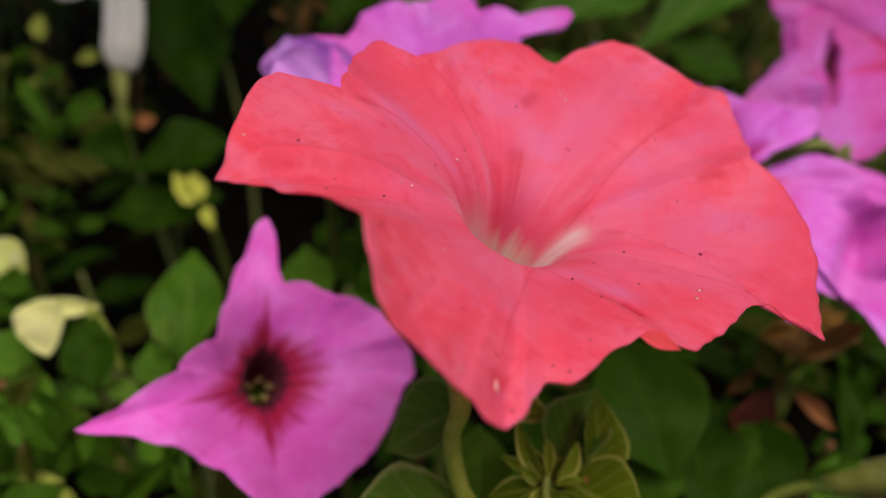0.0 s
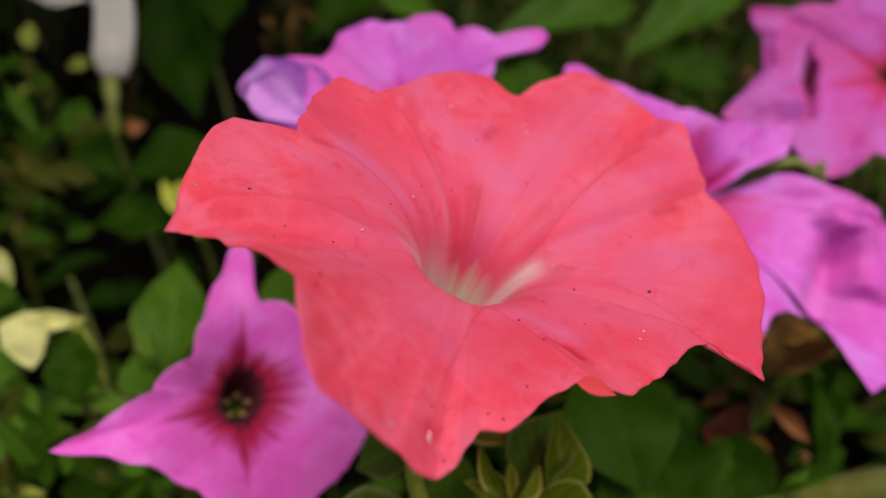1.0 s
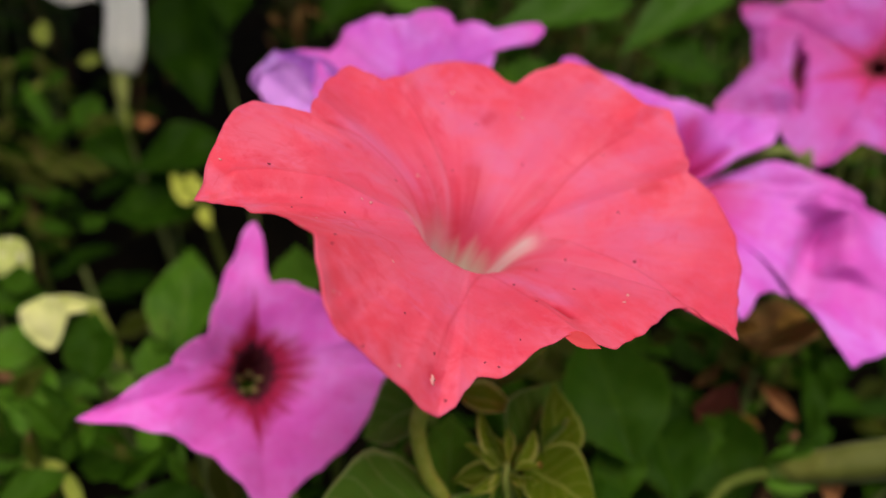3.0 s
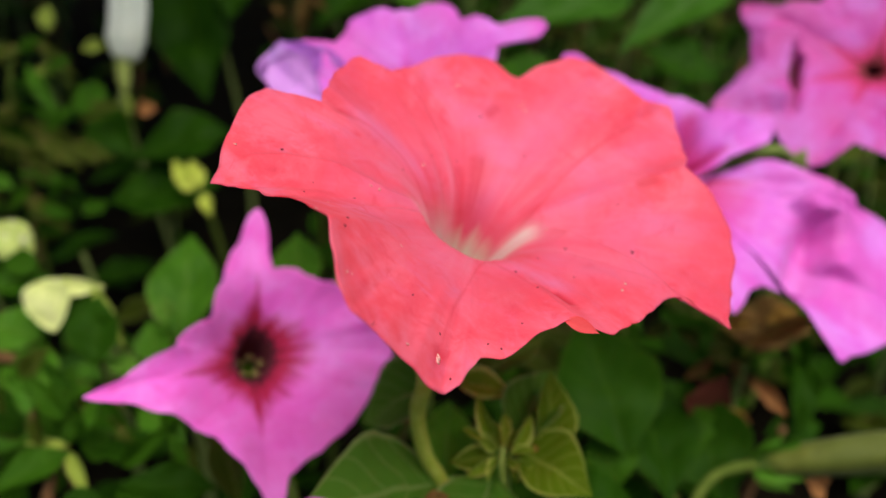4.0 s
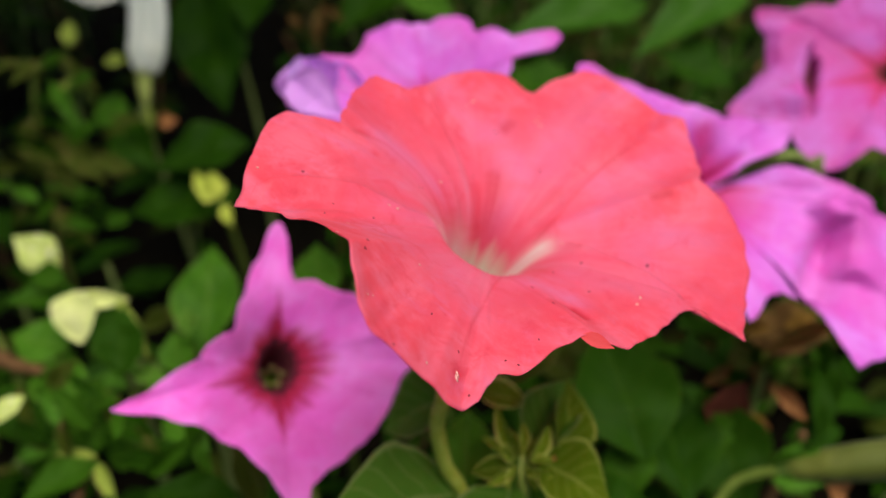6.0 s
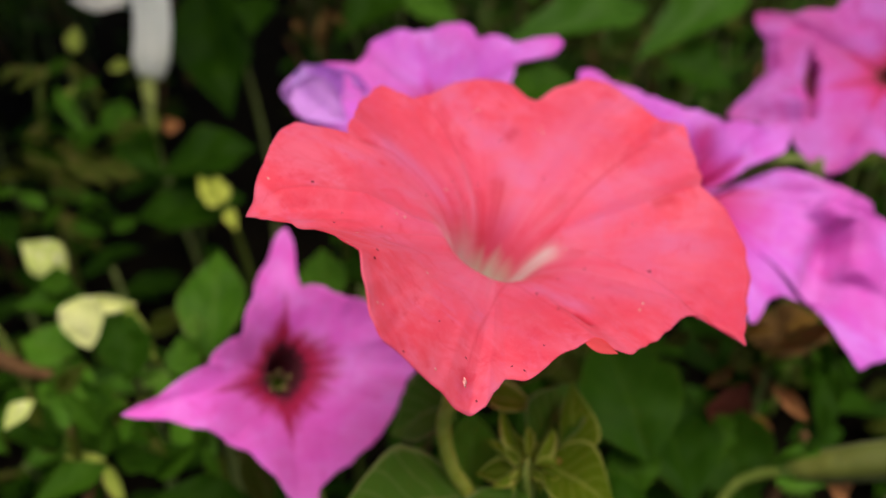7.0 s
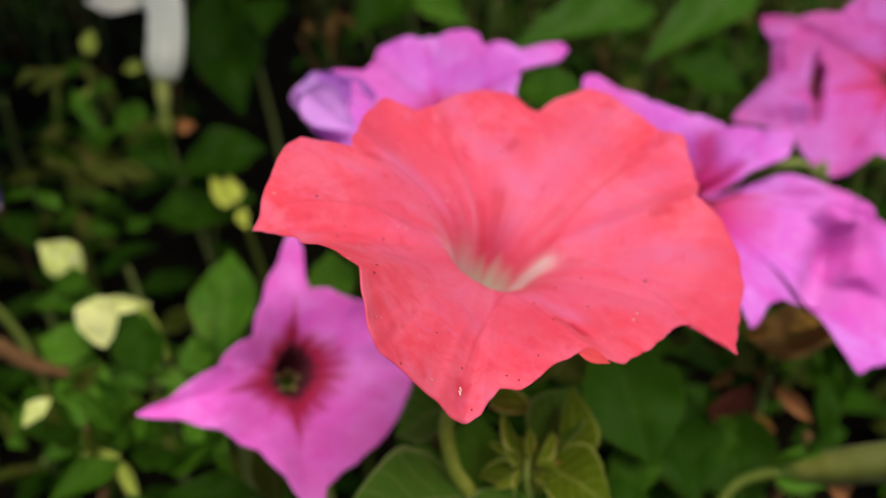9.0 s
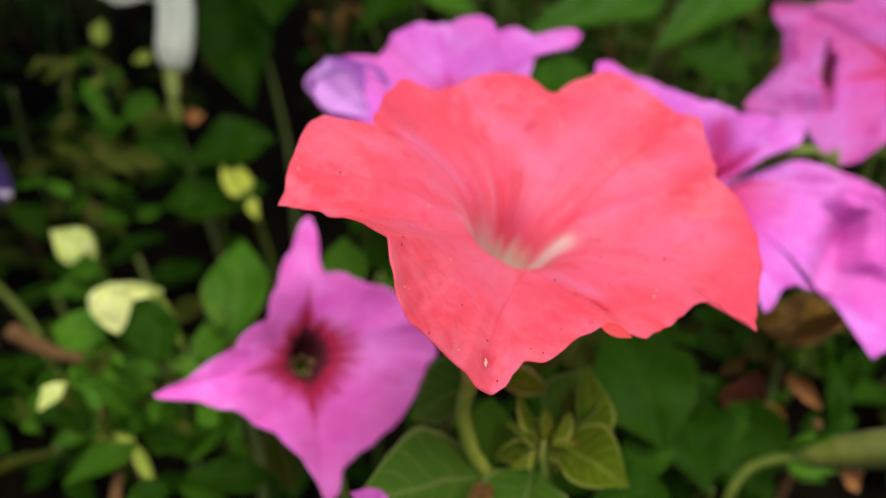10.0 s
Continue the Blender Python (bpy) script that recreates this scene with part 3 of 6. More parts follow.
me.shade_smooth()
tagged(new("ground", me), "crumbly garden soil, near-black with the bed's shade in its colour", "ground", kind="structure")

# ---- the flowers ----
CORAL_SET = ((0.0119, 0.1148, 0.2484), (0.320, -0.153, 0.935), (0.947, 0.052, -0.316))
CORAL_PETALS = [
    (43, [(11.5, 5.24, 0.59), (20.6, 4.9, 0.75), (28.3, 5.55, 0.62), (34.9, 5.82, 0.76), (40.9, 6.2, 0.9), (44.1, 5.58, 0.94), (47.7, 5.59, 0.92), (56.1, 5.74, 0.85), (60.9, 6.05, 0.75), (65.4, 5.89, 0.66), (70.9, 5.18, 0.41), (75.1, 4.36, 0.28), (78, 4.4, 0.26)]),
    (113, [(83.7, 4.77, 0.21), (91.1, 4.78, 0.14), (101, 4.38, 0.05), (113.8, 3.66, 0.05), (121.9, 3.5, 0.05), (126.6, 3.68, 0.07), (129.9, 4, 0.08), (140, 3.69, 0.1), (159, 3.25, 0.25)]),
    (207, [(168.9, 3.14, 0.26), (173.8, 3.68, 0.3), (177.4, 4.07, 0.37), (182.5, 4.25, 0.35), (191.3, 4.43, 0.3), (202, 4.68, 0.13), (208.0, 4.91, 0.06), (208.6, 4.72, 0.06), (211.4, 4.61, 0.18), (215, 4.41, 0.35), (226, 4.46, 0.9), (232.5, 4.61, 1.21), (236.6, 4.74, 1.39)]),
    (266, [(241.1, 5.15, 1.32), (245.2, 5.46, 1.12), (248.2, 5.54, 0.93), (251.7, 5.4, 0.7), (257.9, 5.29, 0.26), (262, 5.25, -0.02), (264.8, 5.18, -0.19), (267, 4.98, -0.11), (268.8, 4.61, -0.15), (271.2, 4.34, -0.17), (274.4, 4.36, -0.08), (287.5, 3.81, 0.12), (294.9, 3.71, 0.24)]),
    (335, [(298.9, 3.94, 0.21), (303.8, 4.07, 0.16), (312.4, 4.03, 0.12), (325.4, 4.08, 0.13), (331, 4.16, 0.1), (335.1, 4.4, 0.1), (335.6, 4.66, 0.1, 0.0), (336.1, 5.02, 0.1, -1.5), (336.6, 5.34, 0.1, -5.0), (338, 5.25, 0.12, -3), (341, 5.26, 0.15, -1), (346.5, 5.29, 0.17), (353.9, 5.35, 0.28), (5.1, 5.34, 0.45)]),
]
PINK_SET = ((-0.0460, 0.1577, 0.1731), (0.323, -0.522, 0.790), (0.947, 0.178, -0.269))
PINK_PETALS = [
    (32, [(13.9, 4.10, -0.2), (20.7, 3.78, 0.2), (32.3, 3.49, 0.3), (40.7, 3.14, 0.4), (55.0, 2.63, 0.4)]),
    (97, [(75.8, 2.59, 0.3), (84.8, 2.45, 0.3), (89.8, 2.73, 0.4), (94.1, 3.78, 0.7), (97.3, 4.09, 0.8), (100.5, 3.94, 0.7), (107.9, 3.04, 0.5), (126.7, 2.07, 0.3)]),
    (206, [(152.8, 1.50, 0.3), (189.8, 2.20, 0.4), (203.6, 3.58, 0.6), (206.3, 4.67, 0.8), (215.5, 3.55, 0.6), (232.7, 2.85, 0.4)]),
    (280, [(253.6, 2.81, 0.4), (270.1, 3.40, 0.6), (276.5, 3.99, 0.8), (279.8, 4.67, 1.1), (283.8, 4.50, 1.0), (288.2, 3.81, 0.7), (297.7, 3.51, 0.5)]),
    (345, [(313.7, 3.45, 0.4), (329.4, 3.49, 0.3), (347.2, 3.56, 0.2), (356.9, 3.68, 0.0), (6.3, 4.20, -0.5)]),
]
RIGHT_SET = ((0.0867, 0.2124, 0.2102), (0.298, -0.488, 0.820), (0.955, 0.152, -0.256))
RIGHT_PETALS = [
    (29, [(19.5, 1.70, 0.2), (21.7, 3.26, 0.3), (33.2, 4.14, 0.3), (45.6, 2.92, 0.3), (70.9, 2.07, 0.3)]),
    (140, [(103.8, 2.40, 0.15), (125.2, 3.15, 0.1), (136.7, 4.18, 0.05), (139.3, 5.18, 0.0), (143.6, 5.39, 0.0), (155.5, 5.07, 0.05), (172.8, 4.45, 0.15), (191.8, 3.84, 0.3)]),
    (273, [(213.6, 3.74, 0.3), (229.8, 3.81, 0.3), (254.3, 3.93, 0.3), (269.5, 4.72, 0.3), (271.7, 5.57, 0.4)]),
    (299, [(286.0, 4.67, 0.1), (294.2, 4.60, 0.0, 1), (296.4, 5.05, 0.0, 5), (298.6, 5.44, 0.0, 9), (300.8, 5.98, 0.2, 4), (303.0, 6.88, 0.5, -5), (305.2, 7.51, 0.6, -8), (307.4, 7.56, 0.5, -4), (312.6, 7.97, 0.3), (323.3, 8.54, 0.3)]),
    (357, [(338.5, 8.15, 0.3), (349.1, 7.49, 0.3), (351.7, 5.92, 0.5), (355.1, 5.78, 0.6), (357.4, 4.17, 0.5, 4), (359.6, 2.79, 0.3, 12), (1.8, 1.75, 0.2, 5), (4.0, 0.76, 0.0, -14), (6.2, 0.55, 0.0, -6)]),
]
TOP_SET = ((0.1808, 0.2873, 0.2267), (-0.199, -0.577, 0.792), (0.980, -0.117, 0.161))
TOP_PETALS = [
    (70, [(44.0, 5.25, 0.0), (62.5, 6.36, 0.0), (78.1, 5.75, 0.0), (97.7, 3.74, 0.0)]),
    (152, [(127.5, 3.33, 0.1), (146.2, 4.37, 0.2), (151.8, 5.86, 0.3), (155.8, 5.76, 0.2), (163.6, 5.08, -0.1)]),
    (196, [(180.7, 5.09, 0.0), (189.3, 5.93, 0.2), (196.9, 7.29, 0.3), (203.4, 6.34, 0.1), (211.6, 5.63, 0.0)]),
    (235, [(226.0, 6.21, 0.1), (233.0, 6.35, 0.2), (237.5, 6.01, 0.2), (241.4, 5.28, 0.1), (245.3, 4.60, 0.0), (256.4, 4.79, 0.0), (267.8, 5.21, 0.1), (282.1, 5.01, 0.0)]),
    (351, [(307.5, 4.20, 0.0), (339.5, 4.04, 0.0), (14.1, 4.10, 0.0)]),
]
BACK_SET = ((-0.0028, 0.2174, 0.2354), (0.000, -0.426, 0.905), (1.000, 0.000, 0.000))
BACK_PETALS = [
    (28, [(8.2, 2.41, 0.0), (24.4, 2.94, 0.0, 4), (26.6, 3.29, 0.0, 10), (28.8, 4.14, 0.2, -7), (31.0, 4.71, 0.2, -5), (33.2, 4.74, 0.2, -2), (42.6, 3.49, 0.0), (52.3, 3.19, 0.1), (61.9, 2.88, 0.0)]),
    (105, [(70.4, 3.30, 0.0), (73.8, 3.28, 0.1), (85.2, 3.05, 0.1), (96.0, 2.87, 0.0), (105.7, 2.81, 0.1), (120.6, 3.14, 0.1), (132.7, 3.22, 0.1)]),
    (179, [(143.0, 2.96, 0.0), (153.2, 3.01, 0.0), (161.1, 3.98, 0.0), (167.3, 4.09, 0.0), (171.0, 4.66, -0.1), (173.7, 4.97, -0.3), (179.8, 4.80, -0.4), (192.9, 4.35, -0.4)]),
    (243, [(214.5, 3.68, -0.2), (233.1, 3.30, -0.3), (264.4, 3.05, -0.3)]),
    (314, [(299.3, 2.75, -0.2), (331.9, 2.48, 0.0)]),
]
SPECKS = [(0, -2.31, -3.51, 0.023), (0, 0.9, -1.89, 0.023), (0, 3.27, -0.68, 0.039), (0, -1.14, -4.0, 0.016), (0, -0.63, -4.32, 0.018), (0, -1.72, -5.03, 0.018), (0, 0.19, -4.1, 0.016), (0, 0.38, -4.19, 0.018), (0, 1.15, -2.48, 0.023), (0, 1.96, -1.79, 0.018), (0, 0.72, -3.61, 0.016), (0, -0.37, -4.88, 0.018), (0, -2.86, -1.62, 0.016), (0, -3.49, -1.28, 0.031), (0, -0.7, 1.14, 0.016), (1, -4.21, -1.44, 0.016), (1, -0.28, 3.5, 0.029), (1, 1.29, 3.25, 0.026), (1, -2.21, -4.59, 0.014), (1, -2.16, -4.47, 0.01), (1, 2.75, -2.1, 0.023), (1, -1.19, -4.87, 0.018), (1, -0.61, -4.66, 0.029), (1, -0.6, -4.74, 0.031), (0, -2.97, -2.09, 0.016), (0, -2.14, -1.64, 0.02), (0, -2.36, -3.79, 0.024), (0, -0.47, 3.12, 0.018), (0, -0.08, 1.5, 0.016), (0, 1.39, 2.01, 0.02), (0, 2.05, -0.71, 0.024), (0, 1.46, -1.15, 0.018), (0, 3.0, 2.36, 0.016), (0, -1.26, 0.27, 0.02), (0, 0.32, 2.79, 0.024), (0, 3.18, 0.69, 0.018), (1, -1.9, -1.18, 0.016), (1, -2.57, -2.34, 0.02), (1, -2.79, -3.7, 0.024), (1, -1.36, -2.9, 0.018), (1, -0.41, 3.36, 0.016), (1, 1.21, 3.34, 0.02), (1, 2.84, -1.87, 0.024), (1, 1.87, 0.13, 0.018), (1, 1.28, 3.49, 0.016), (1, -1.74, -1.16, 0.02), (1, -0.82, 0.8, 0.024)]

CORAL_FOOT = (0.0083, 0.1159, -0.004)
CORAL_COURSE = [Vector(p) for p in ((0.0033, 0.1118, 0.2012), (0.0016, 0.1114, 0.1928), (0.0035, 0.1109, 0.1800), (0.0076, 0.1114, 0.1692))]
PINK_FOOT = (-0.05, 0.19, -0.004)
RIGHT_FOOT = (0.1, 0.25, -0.004)
TOP_FOOT = (0.19, 0.33, -0.004)
BACK_FOOT = (-0.005, 0.25, -0.004)
CORAL_ROLL = ((0.0255, 0.0812, 0.2403), (0.0312, 0.0804, 0.2385), 0.0026, (0.0, -0.45, 0.89))

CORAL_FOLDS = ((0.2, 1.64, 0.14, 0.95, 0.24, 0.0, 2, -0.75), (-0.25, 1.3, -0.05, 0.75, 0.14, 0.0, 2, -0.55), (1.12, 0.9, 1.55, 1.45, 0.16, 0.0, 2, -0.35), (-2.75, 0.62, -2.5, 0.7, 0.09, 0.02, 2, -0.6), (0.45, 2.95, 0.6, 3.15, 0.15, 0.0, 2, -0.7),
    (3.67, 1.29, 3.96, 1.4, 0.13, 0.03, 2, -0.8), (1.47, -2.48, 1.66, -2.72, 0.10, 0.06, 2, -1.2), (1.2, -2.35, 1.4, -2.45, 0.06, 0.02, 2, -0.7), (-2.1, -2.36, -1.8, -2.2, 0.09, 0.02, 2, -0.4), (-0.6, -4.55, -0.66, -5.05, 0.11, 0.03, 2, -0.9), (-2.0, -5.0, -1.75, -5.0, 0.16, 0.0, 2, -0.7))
# creases of the petals: the line, its height, its sharp side's width and its soft side's
CORAL_EDGES = ((((-0.9, -0.5), (-1.72, -0.98), (-2.61, -1.1), (-3.44, -1.42), (-4.01, -1.78), (-4.6, -2.3)), 0.24, 0.38, 0.32), (((1.66, 0.1), (2.34, -0.49), (3.13, -1.05), (3.9, -1.92)), 0.13, 0.06, 0.6), (((-2.63, -3.25), (-2.03, -1.95), (-1.41, -1.26), (-0.9, -0.8)), 0.07, 0.06, 0.5),
    (((1.2, 0.45), (1.48, 0.79), (2.03, 1.58), (2.68, 2.29), (3.3, 2.87)), 0.05, 0.12, 0.8))
# veins drawn finely along the petals, the first a fold's shade put into colour: the line, half its width, its strength
# and the groove's depth
CORAL_LINES = ((((-0.9, -0.5), (-1.72, -0.98), (-2.61, -1.1), (-3.44, -1.42), (-4.01, -1.78)), 0.03, 0.25, 0.0), (((1.1, 0.4), (1.48, 0.79), (2.03, 1.58), (2.68, 2.29), (3.41, 2.97), (3.75, 3.22)), 0.03, 0.55, 0.01), (((0.0, 0.8), (-0.25, 1.03), (-0.76, 2.01), (-1.29, 2.82)), 0.03, 0.5, 0.012), (((-0.84, 0.1), (-1.43, 0.6), (-2.08, 0.77), (-2.69, 0.7)), 0.04, 0.45, 0.012),
    (((0.24, -1.33), (-0.1, -2.5), (-0.45, -3.66), (-0.59, -4.42), (-0.66, -5.0)), 0.028, 0.42, 0.012), (((0.3, -1.35), (0.96, -2.25), (1.35, -2.76), (1.54, -3.08)), 0.03, 0.3, 0.01), (((1.7, 0.08), (2.34, -0.45), (3.13, -1.0), (4.0, -1.95)), 0.03, 0.35, 0.0))
CORAL_WASHES = ((0.75, 0.0, 1.2, 0.14, 0.24, 2.0), (-1.1, -0.6, -0.35, 0.5, 0.2, 1.6), (0.75, 2.0, 0.3, 2.6, 0.5, 0.95), (1.2, 2.2, 2.2, 3.6, 0.7, 0.7), (2.9, 1.5, 4.3, 2.6, 0.6, 0.6), (0.3, 1.0, 0.75, 1.5, 0.25, 0.9), (-2.3, 0.85, -1.1, 0.7, 0.28, 0.8), (0.5, 3.1, 0.2, 1.9, 0.32, 0.75), (-0.7, 3.6, -0.25, 2.8, 0.4, 0.4), (2.3, 1.65, 3.9, 2.5, 0.30, 0.75), (1.8, 0.65, 3.1, 1.2, 0.28, 0.8), (0.75, -1.6, 1.6, -2.2, 0.26, 0.8), (1.5, -1.35, 2.9, -1.45, 0.42, 0.65), (-2.1, -1.2, -1.05, -0.75, 0.22, 0.6), (-1.0, -1.8, -0.4, -3.2, 0.5, 0.3), (3.2, -0.2, 4.3, 0.3, 0.6, 0.35))
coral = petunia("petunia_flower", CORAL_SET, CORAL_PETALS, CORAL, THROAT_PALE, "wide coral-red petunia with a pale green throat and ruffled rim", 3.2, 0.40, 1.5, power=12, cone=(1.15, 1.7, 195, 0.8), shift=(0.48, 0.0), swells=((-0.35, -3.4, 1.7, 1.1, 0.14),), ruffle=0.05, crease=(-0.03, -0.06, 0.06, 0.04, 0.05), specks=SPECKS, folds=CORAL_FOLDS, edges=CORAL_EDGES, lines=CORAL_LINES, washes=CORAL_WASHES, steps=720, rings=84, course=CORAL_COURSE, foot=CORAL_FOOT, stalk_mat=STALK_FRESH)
part("rolled_edge", blade_mesh(0.04, 0.25, 0.0), CORAL_FLAT, coral, "salmon petal edge rolled under", leaf_pose(*CORAL_ROLL))
petunia("petunia_flower", PINK_SET, PINK_PETALS, MAGENTA, THROAT_DARK, "star-shaped magenta-pink petunia with a dark crimson throat", 1.4, 0.74, 2.2, power=1.8, shift=(0.06, 0.14), oval=0.70, ruffle=0.085, crease=0.04, foot=PINK_FOOT)
# its first fold is tinted deeper magenta, shade put into the petal's colour
petunia("petunia_flower", RIGHT_SET, RIGHT_PETALS, ORCHID, THROAT_DARK, "bright magenta petunia with drooping, folded petals", 1.5, 0.45, 2.4, power=2.6, ruffle=0.10, crease=0.12, folds=((4.2, -2.3, 3.3, -3.9, 0.65, 0.75, 2.5, -0.3), (0.15, 1.45, 0.4, 0.9, 0.38, 0.1, 2, -1.0), (0.75, 0.3, 1.2, 0.15, 0.22, 0.05, 2, -0.8)), edges=((((4.2, -3.4), (4.4, -2.9), (4.7, -1.98), (4.85, -1.37), (4.07, -1.42), (3.57, -0.84)), 0.8, 0.10, 0.9),), steps=420, rings=56, foot=RIGHT_FOOT)
# both folds take dark throat and vein colours, shade put into the petal
petunia("petunia_flower", TOP_SET, TOP_PETALS, ROSE, THROAT_DARK, "rose-pink petunia with a red throat and folded petals", 1.6, 0.32, 2.4, power=1.5, ruffle=0.10, crease=0.3, folds=((-3.2, 0.3, -3.55, -0.9, 0.26, 1.3, 3, 1.0), (-3.55, -0.9, -3.8, -2.2, 0.22, 0.5, 2, -0.5)), edges=((((-3.0, 1.6), (-3.3, 0.3), (-3.65, -0.9), (-3.95, -2.6)), 0.7, 0.09, 1.6),), rings=64, foot=TOP_FOOT)
petunia("petunia_flower", BACK_SET, BACK_PETALS, ORCHID, THROAT_DARK, "magenta petunia with frilled rim, partly hidden behind the coral one", 1.4, 0.4, 2.4, power=1.7, ruffle=0.10, crease=0.25, foot=BACK_FOOT)

# ---- leafy shoots ----
front_shoot = thing("petunia_shoot", (0.0178, 0.1293, -0.0040), "downy green petunia shoot with broad leaves and a bud cluster", "plant", "leafy shoots")
part("stem", tube([(0.0178, 0.1293, -0.0040), (0.0243, 0.1293, 0.0855), (0.0228, 0.1173, 0.1750)], [0.0026, 0.0022, 0.0016]), STEM_PALE, front_shoot)
leaf(front_shoot, (0.0073, 0.1104, 0.1714), (-0.0249, 0.0987, 0.1753), 2.7, LEAF_DOWNY, 0)
leaf(front_shoot, (0.0070, 0.1322, 0.1847), (-0.0153, 0.1361, 0.1659), 1.8, LEAF_DOWNY, 2)
leaf(front_shoot, (0.0083, 0.1211, 0.1599), (0.0091, 0.1447, 0.1703), 1.5, LEAF_SOFT, 1)
leaf(front_shoot, (0.0243, 0.1185, 0.1778), (0.0363, 0.1388, 0.1840), 1.5, LEAF_DOWNY, 2, (-0.3, -0.7, 0.5))
leaf(front_shoot, (0.0259, 0.1160, 0.1775), (0.0418, 0.1053, 0.1743), 1.7, LEAF_HAIRY, 2, (0.2, -0.5, 0.8))
leaf(front_shoot, (0.0194, 0.1130, 0.1718), (0.0133, 0.0905, 0.1730), 2.2, LEAF_DOWNY, 1)
leaf(front_shoot, (0.0150, 0.1461, 0.1727), (0.0385, 0.1688, 0.1717), 1.2, LEAF_OLIVE, 2)
leaf(front_shoot, (0.0209, 0.1151, 0.1780), (0.0148, 0.1190, 0.1906), 0.37, SEPAL, 9, (-0.5, -0.6, 0.75), name="sepal")
leaf(front_shoot, (0.0203, 0.1149, 0.1778), (0.0121, 0.1162, 0.1838), 0.29, SEPAL, 9, (0.3, -0.6, 0.75), name="sepal")
leaf(front_shoot, (0.0199, 0.1143, 0.1766), (0.0090, 0.1140, 0.1742), 0.62, SEPAL_DARK, 2, (0.2, -0.6, 0.75), name="sepal")
leaf(front_shoot, (0.0208, 0.1142, 0.1765), (0.0133, 0.1088, 0.1752), 0.29, SEPAL, 9, (0.5, -0.6, 0.75), name="sepal")
leaf(front_shoot, (0.0216, 0.1154, 0.1786), (0.0224, 0.1218, 0.1834), 0.27, SEPAL, 9, (0.2, -0.6, 0.75), name="sepal")
leaf(front_shoot, (0.0235, 0.1148, 0.1775), (0.0285, 0.1183, 0.1853), 0.40, SEPAL, 9, (0.5, -0.6, 0.75), name="sepal")
leaf(front_shoot, (0.0235, 0.1144, 0.1769), (0.0289, 0.1130, 0.1803), 0.23, SEPAL, 9, (0, -0.3, 0.95), name="sepal")
leaf(front_shoot, (0.0226, 0.1136, 0.1755), (0.0283, 0.1094, 0.1782), 0.27, SEPAL, 9, (0, -0.8, 0.6), name="sepal")
leaf(front_shoot, (0.0199, 0.1147, 0.1774), (0.0157, 0.1136, 0.1833), 0.23, SEPAL, 9, (-0.3, -0.6, 0.75), name="sepal")
leaf(front_shoot, (0.0212, 0.1144, 0.1769), (0.0176, 0.1078, 0.1755), 0.23, SEPAL, 9, (-0.6, -0.5, 0.6), name="sepal")
leaf(front_shoot, (0.0225, 0.1148, 0.1774), (0.0254, 0.1192, 0.1810), 0.23, SEPAL_DARK, 9, (-0.6, -0.5, 0.6), name="sepal")
leaf(front_shoot, (0.0212, 0.1151, 0.1780), (0.0184, 0.1203, 0.1829), 0.23, SEPAL_DARK, 9, (0.6, -0.5, 0.6), name="sepal")
leaf(front_shoot, (0.0221, 0.1141, 0.1763), (0.0249, 0.1083, 0.1743), 0.27, SEPAL_DARK, 9, (0.4, -0.5, 0.7), name="sepal")
# brown blade added in place of the cluster's dark hollow
leaf(front_shoot, (0.0233, 0.1161, 0.1767), (0.0281, 0.1168, 0.1779), 0.43, LEAF_BROWN, 2, (0, -0.6, 0.8), name="withered_leaf", label="brown blade standing in for the bud cluster's dark hollow")
part("pedicel", tube([(0.0215, 0.1147, 0.1793), (0.0211, 0.1120, 0.1766), (0.0223, 0.1104, 0.1700)], [0.0007, 0.0009, 0.0009], sides=8, count=10), STEM_PALE, front_shoot)
leaf(front_shoot, (0.0324, 0.1178, 0.1747), (0.0341, 0.1303, 0.1900), 1.27, LEAF_HAIRY, 2, (0.5, -0.6, 0.6))
leaf(front_shoot, (0.0106, 0.1333, 0.1833), (0.0252, 0.1301, 0.1817), 0.83, SEPAL, 2, (-0.2, -0.4, 0.9))
leaf(front_shoot, (0.0087, 0.1006, 0.1783), (0.0030, 0.0952, 0.1790), 0.55, LEAF_BROWN, 3, name="withered_leaf", label="small withered brown leaf")
leaf(front_shoot, (0.0275, 0.1077, 0.1873), (0.0283, 0.1065, 0.1853), 0.12, LEAF_GOLD, 5, (0, -0.6, 0.8), name="withered_leaf", label="small orange-brown dry tip")
dark_shoot = thing("petunia_shoot", (0.0871, 0.1852, -0.0040), "deep green shoot with broad shaded leaves", "plant", "leafy shoots")
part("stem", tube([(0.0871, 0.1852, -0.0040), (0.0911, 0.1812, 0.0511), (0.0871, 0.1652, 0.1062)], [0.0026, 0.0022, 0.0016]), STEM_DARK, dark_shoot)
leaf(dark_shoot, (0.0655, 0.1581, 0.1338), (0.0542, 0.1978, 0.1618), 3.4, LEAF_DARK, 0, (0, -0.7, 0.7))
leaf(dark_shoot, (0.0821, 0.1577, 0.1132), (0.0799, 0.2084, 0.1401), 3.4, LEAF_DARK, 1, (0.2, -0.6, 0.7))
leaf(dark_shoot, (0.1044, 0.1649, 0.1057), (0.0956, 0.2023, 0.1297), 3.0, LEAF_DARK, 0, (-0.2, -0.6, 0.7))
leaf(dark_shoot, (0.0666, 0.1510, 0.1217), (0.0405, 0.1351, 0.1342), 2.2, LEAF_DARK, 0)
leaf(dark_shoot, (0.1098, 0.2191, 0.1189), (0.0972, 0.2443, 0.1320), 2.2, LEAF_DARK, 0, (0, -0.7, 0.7))
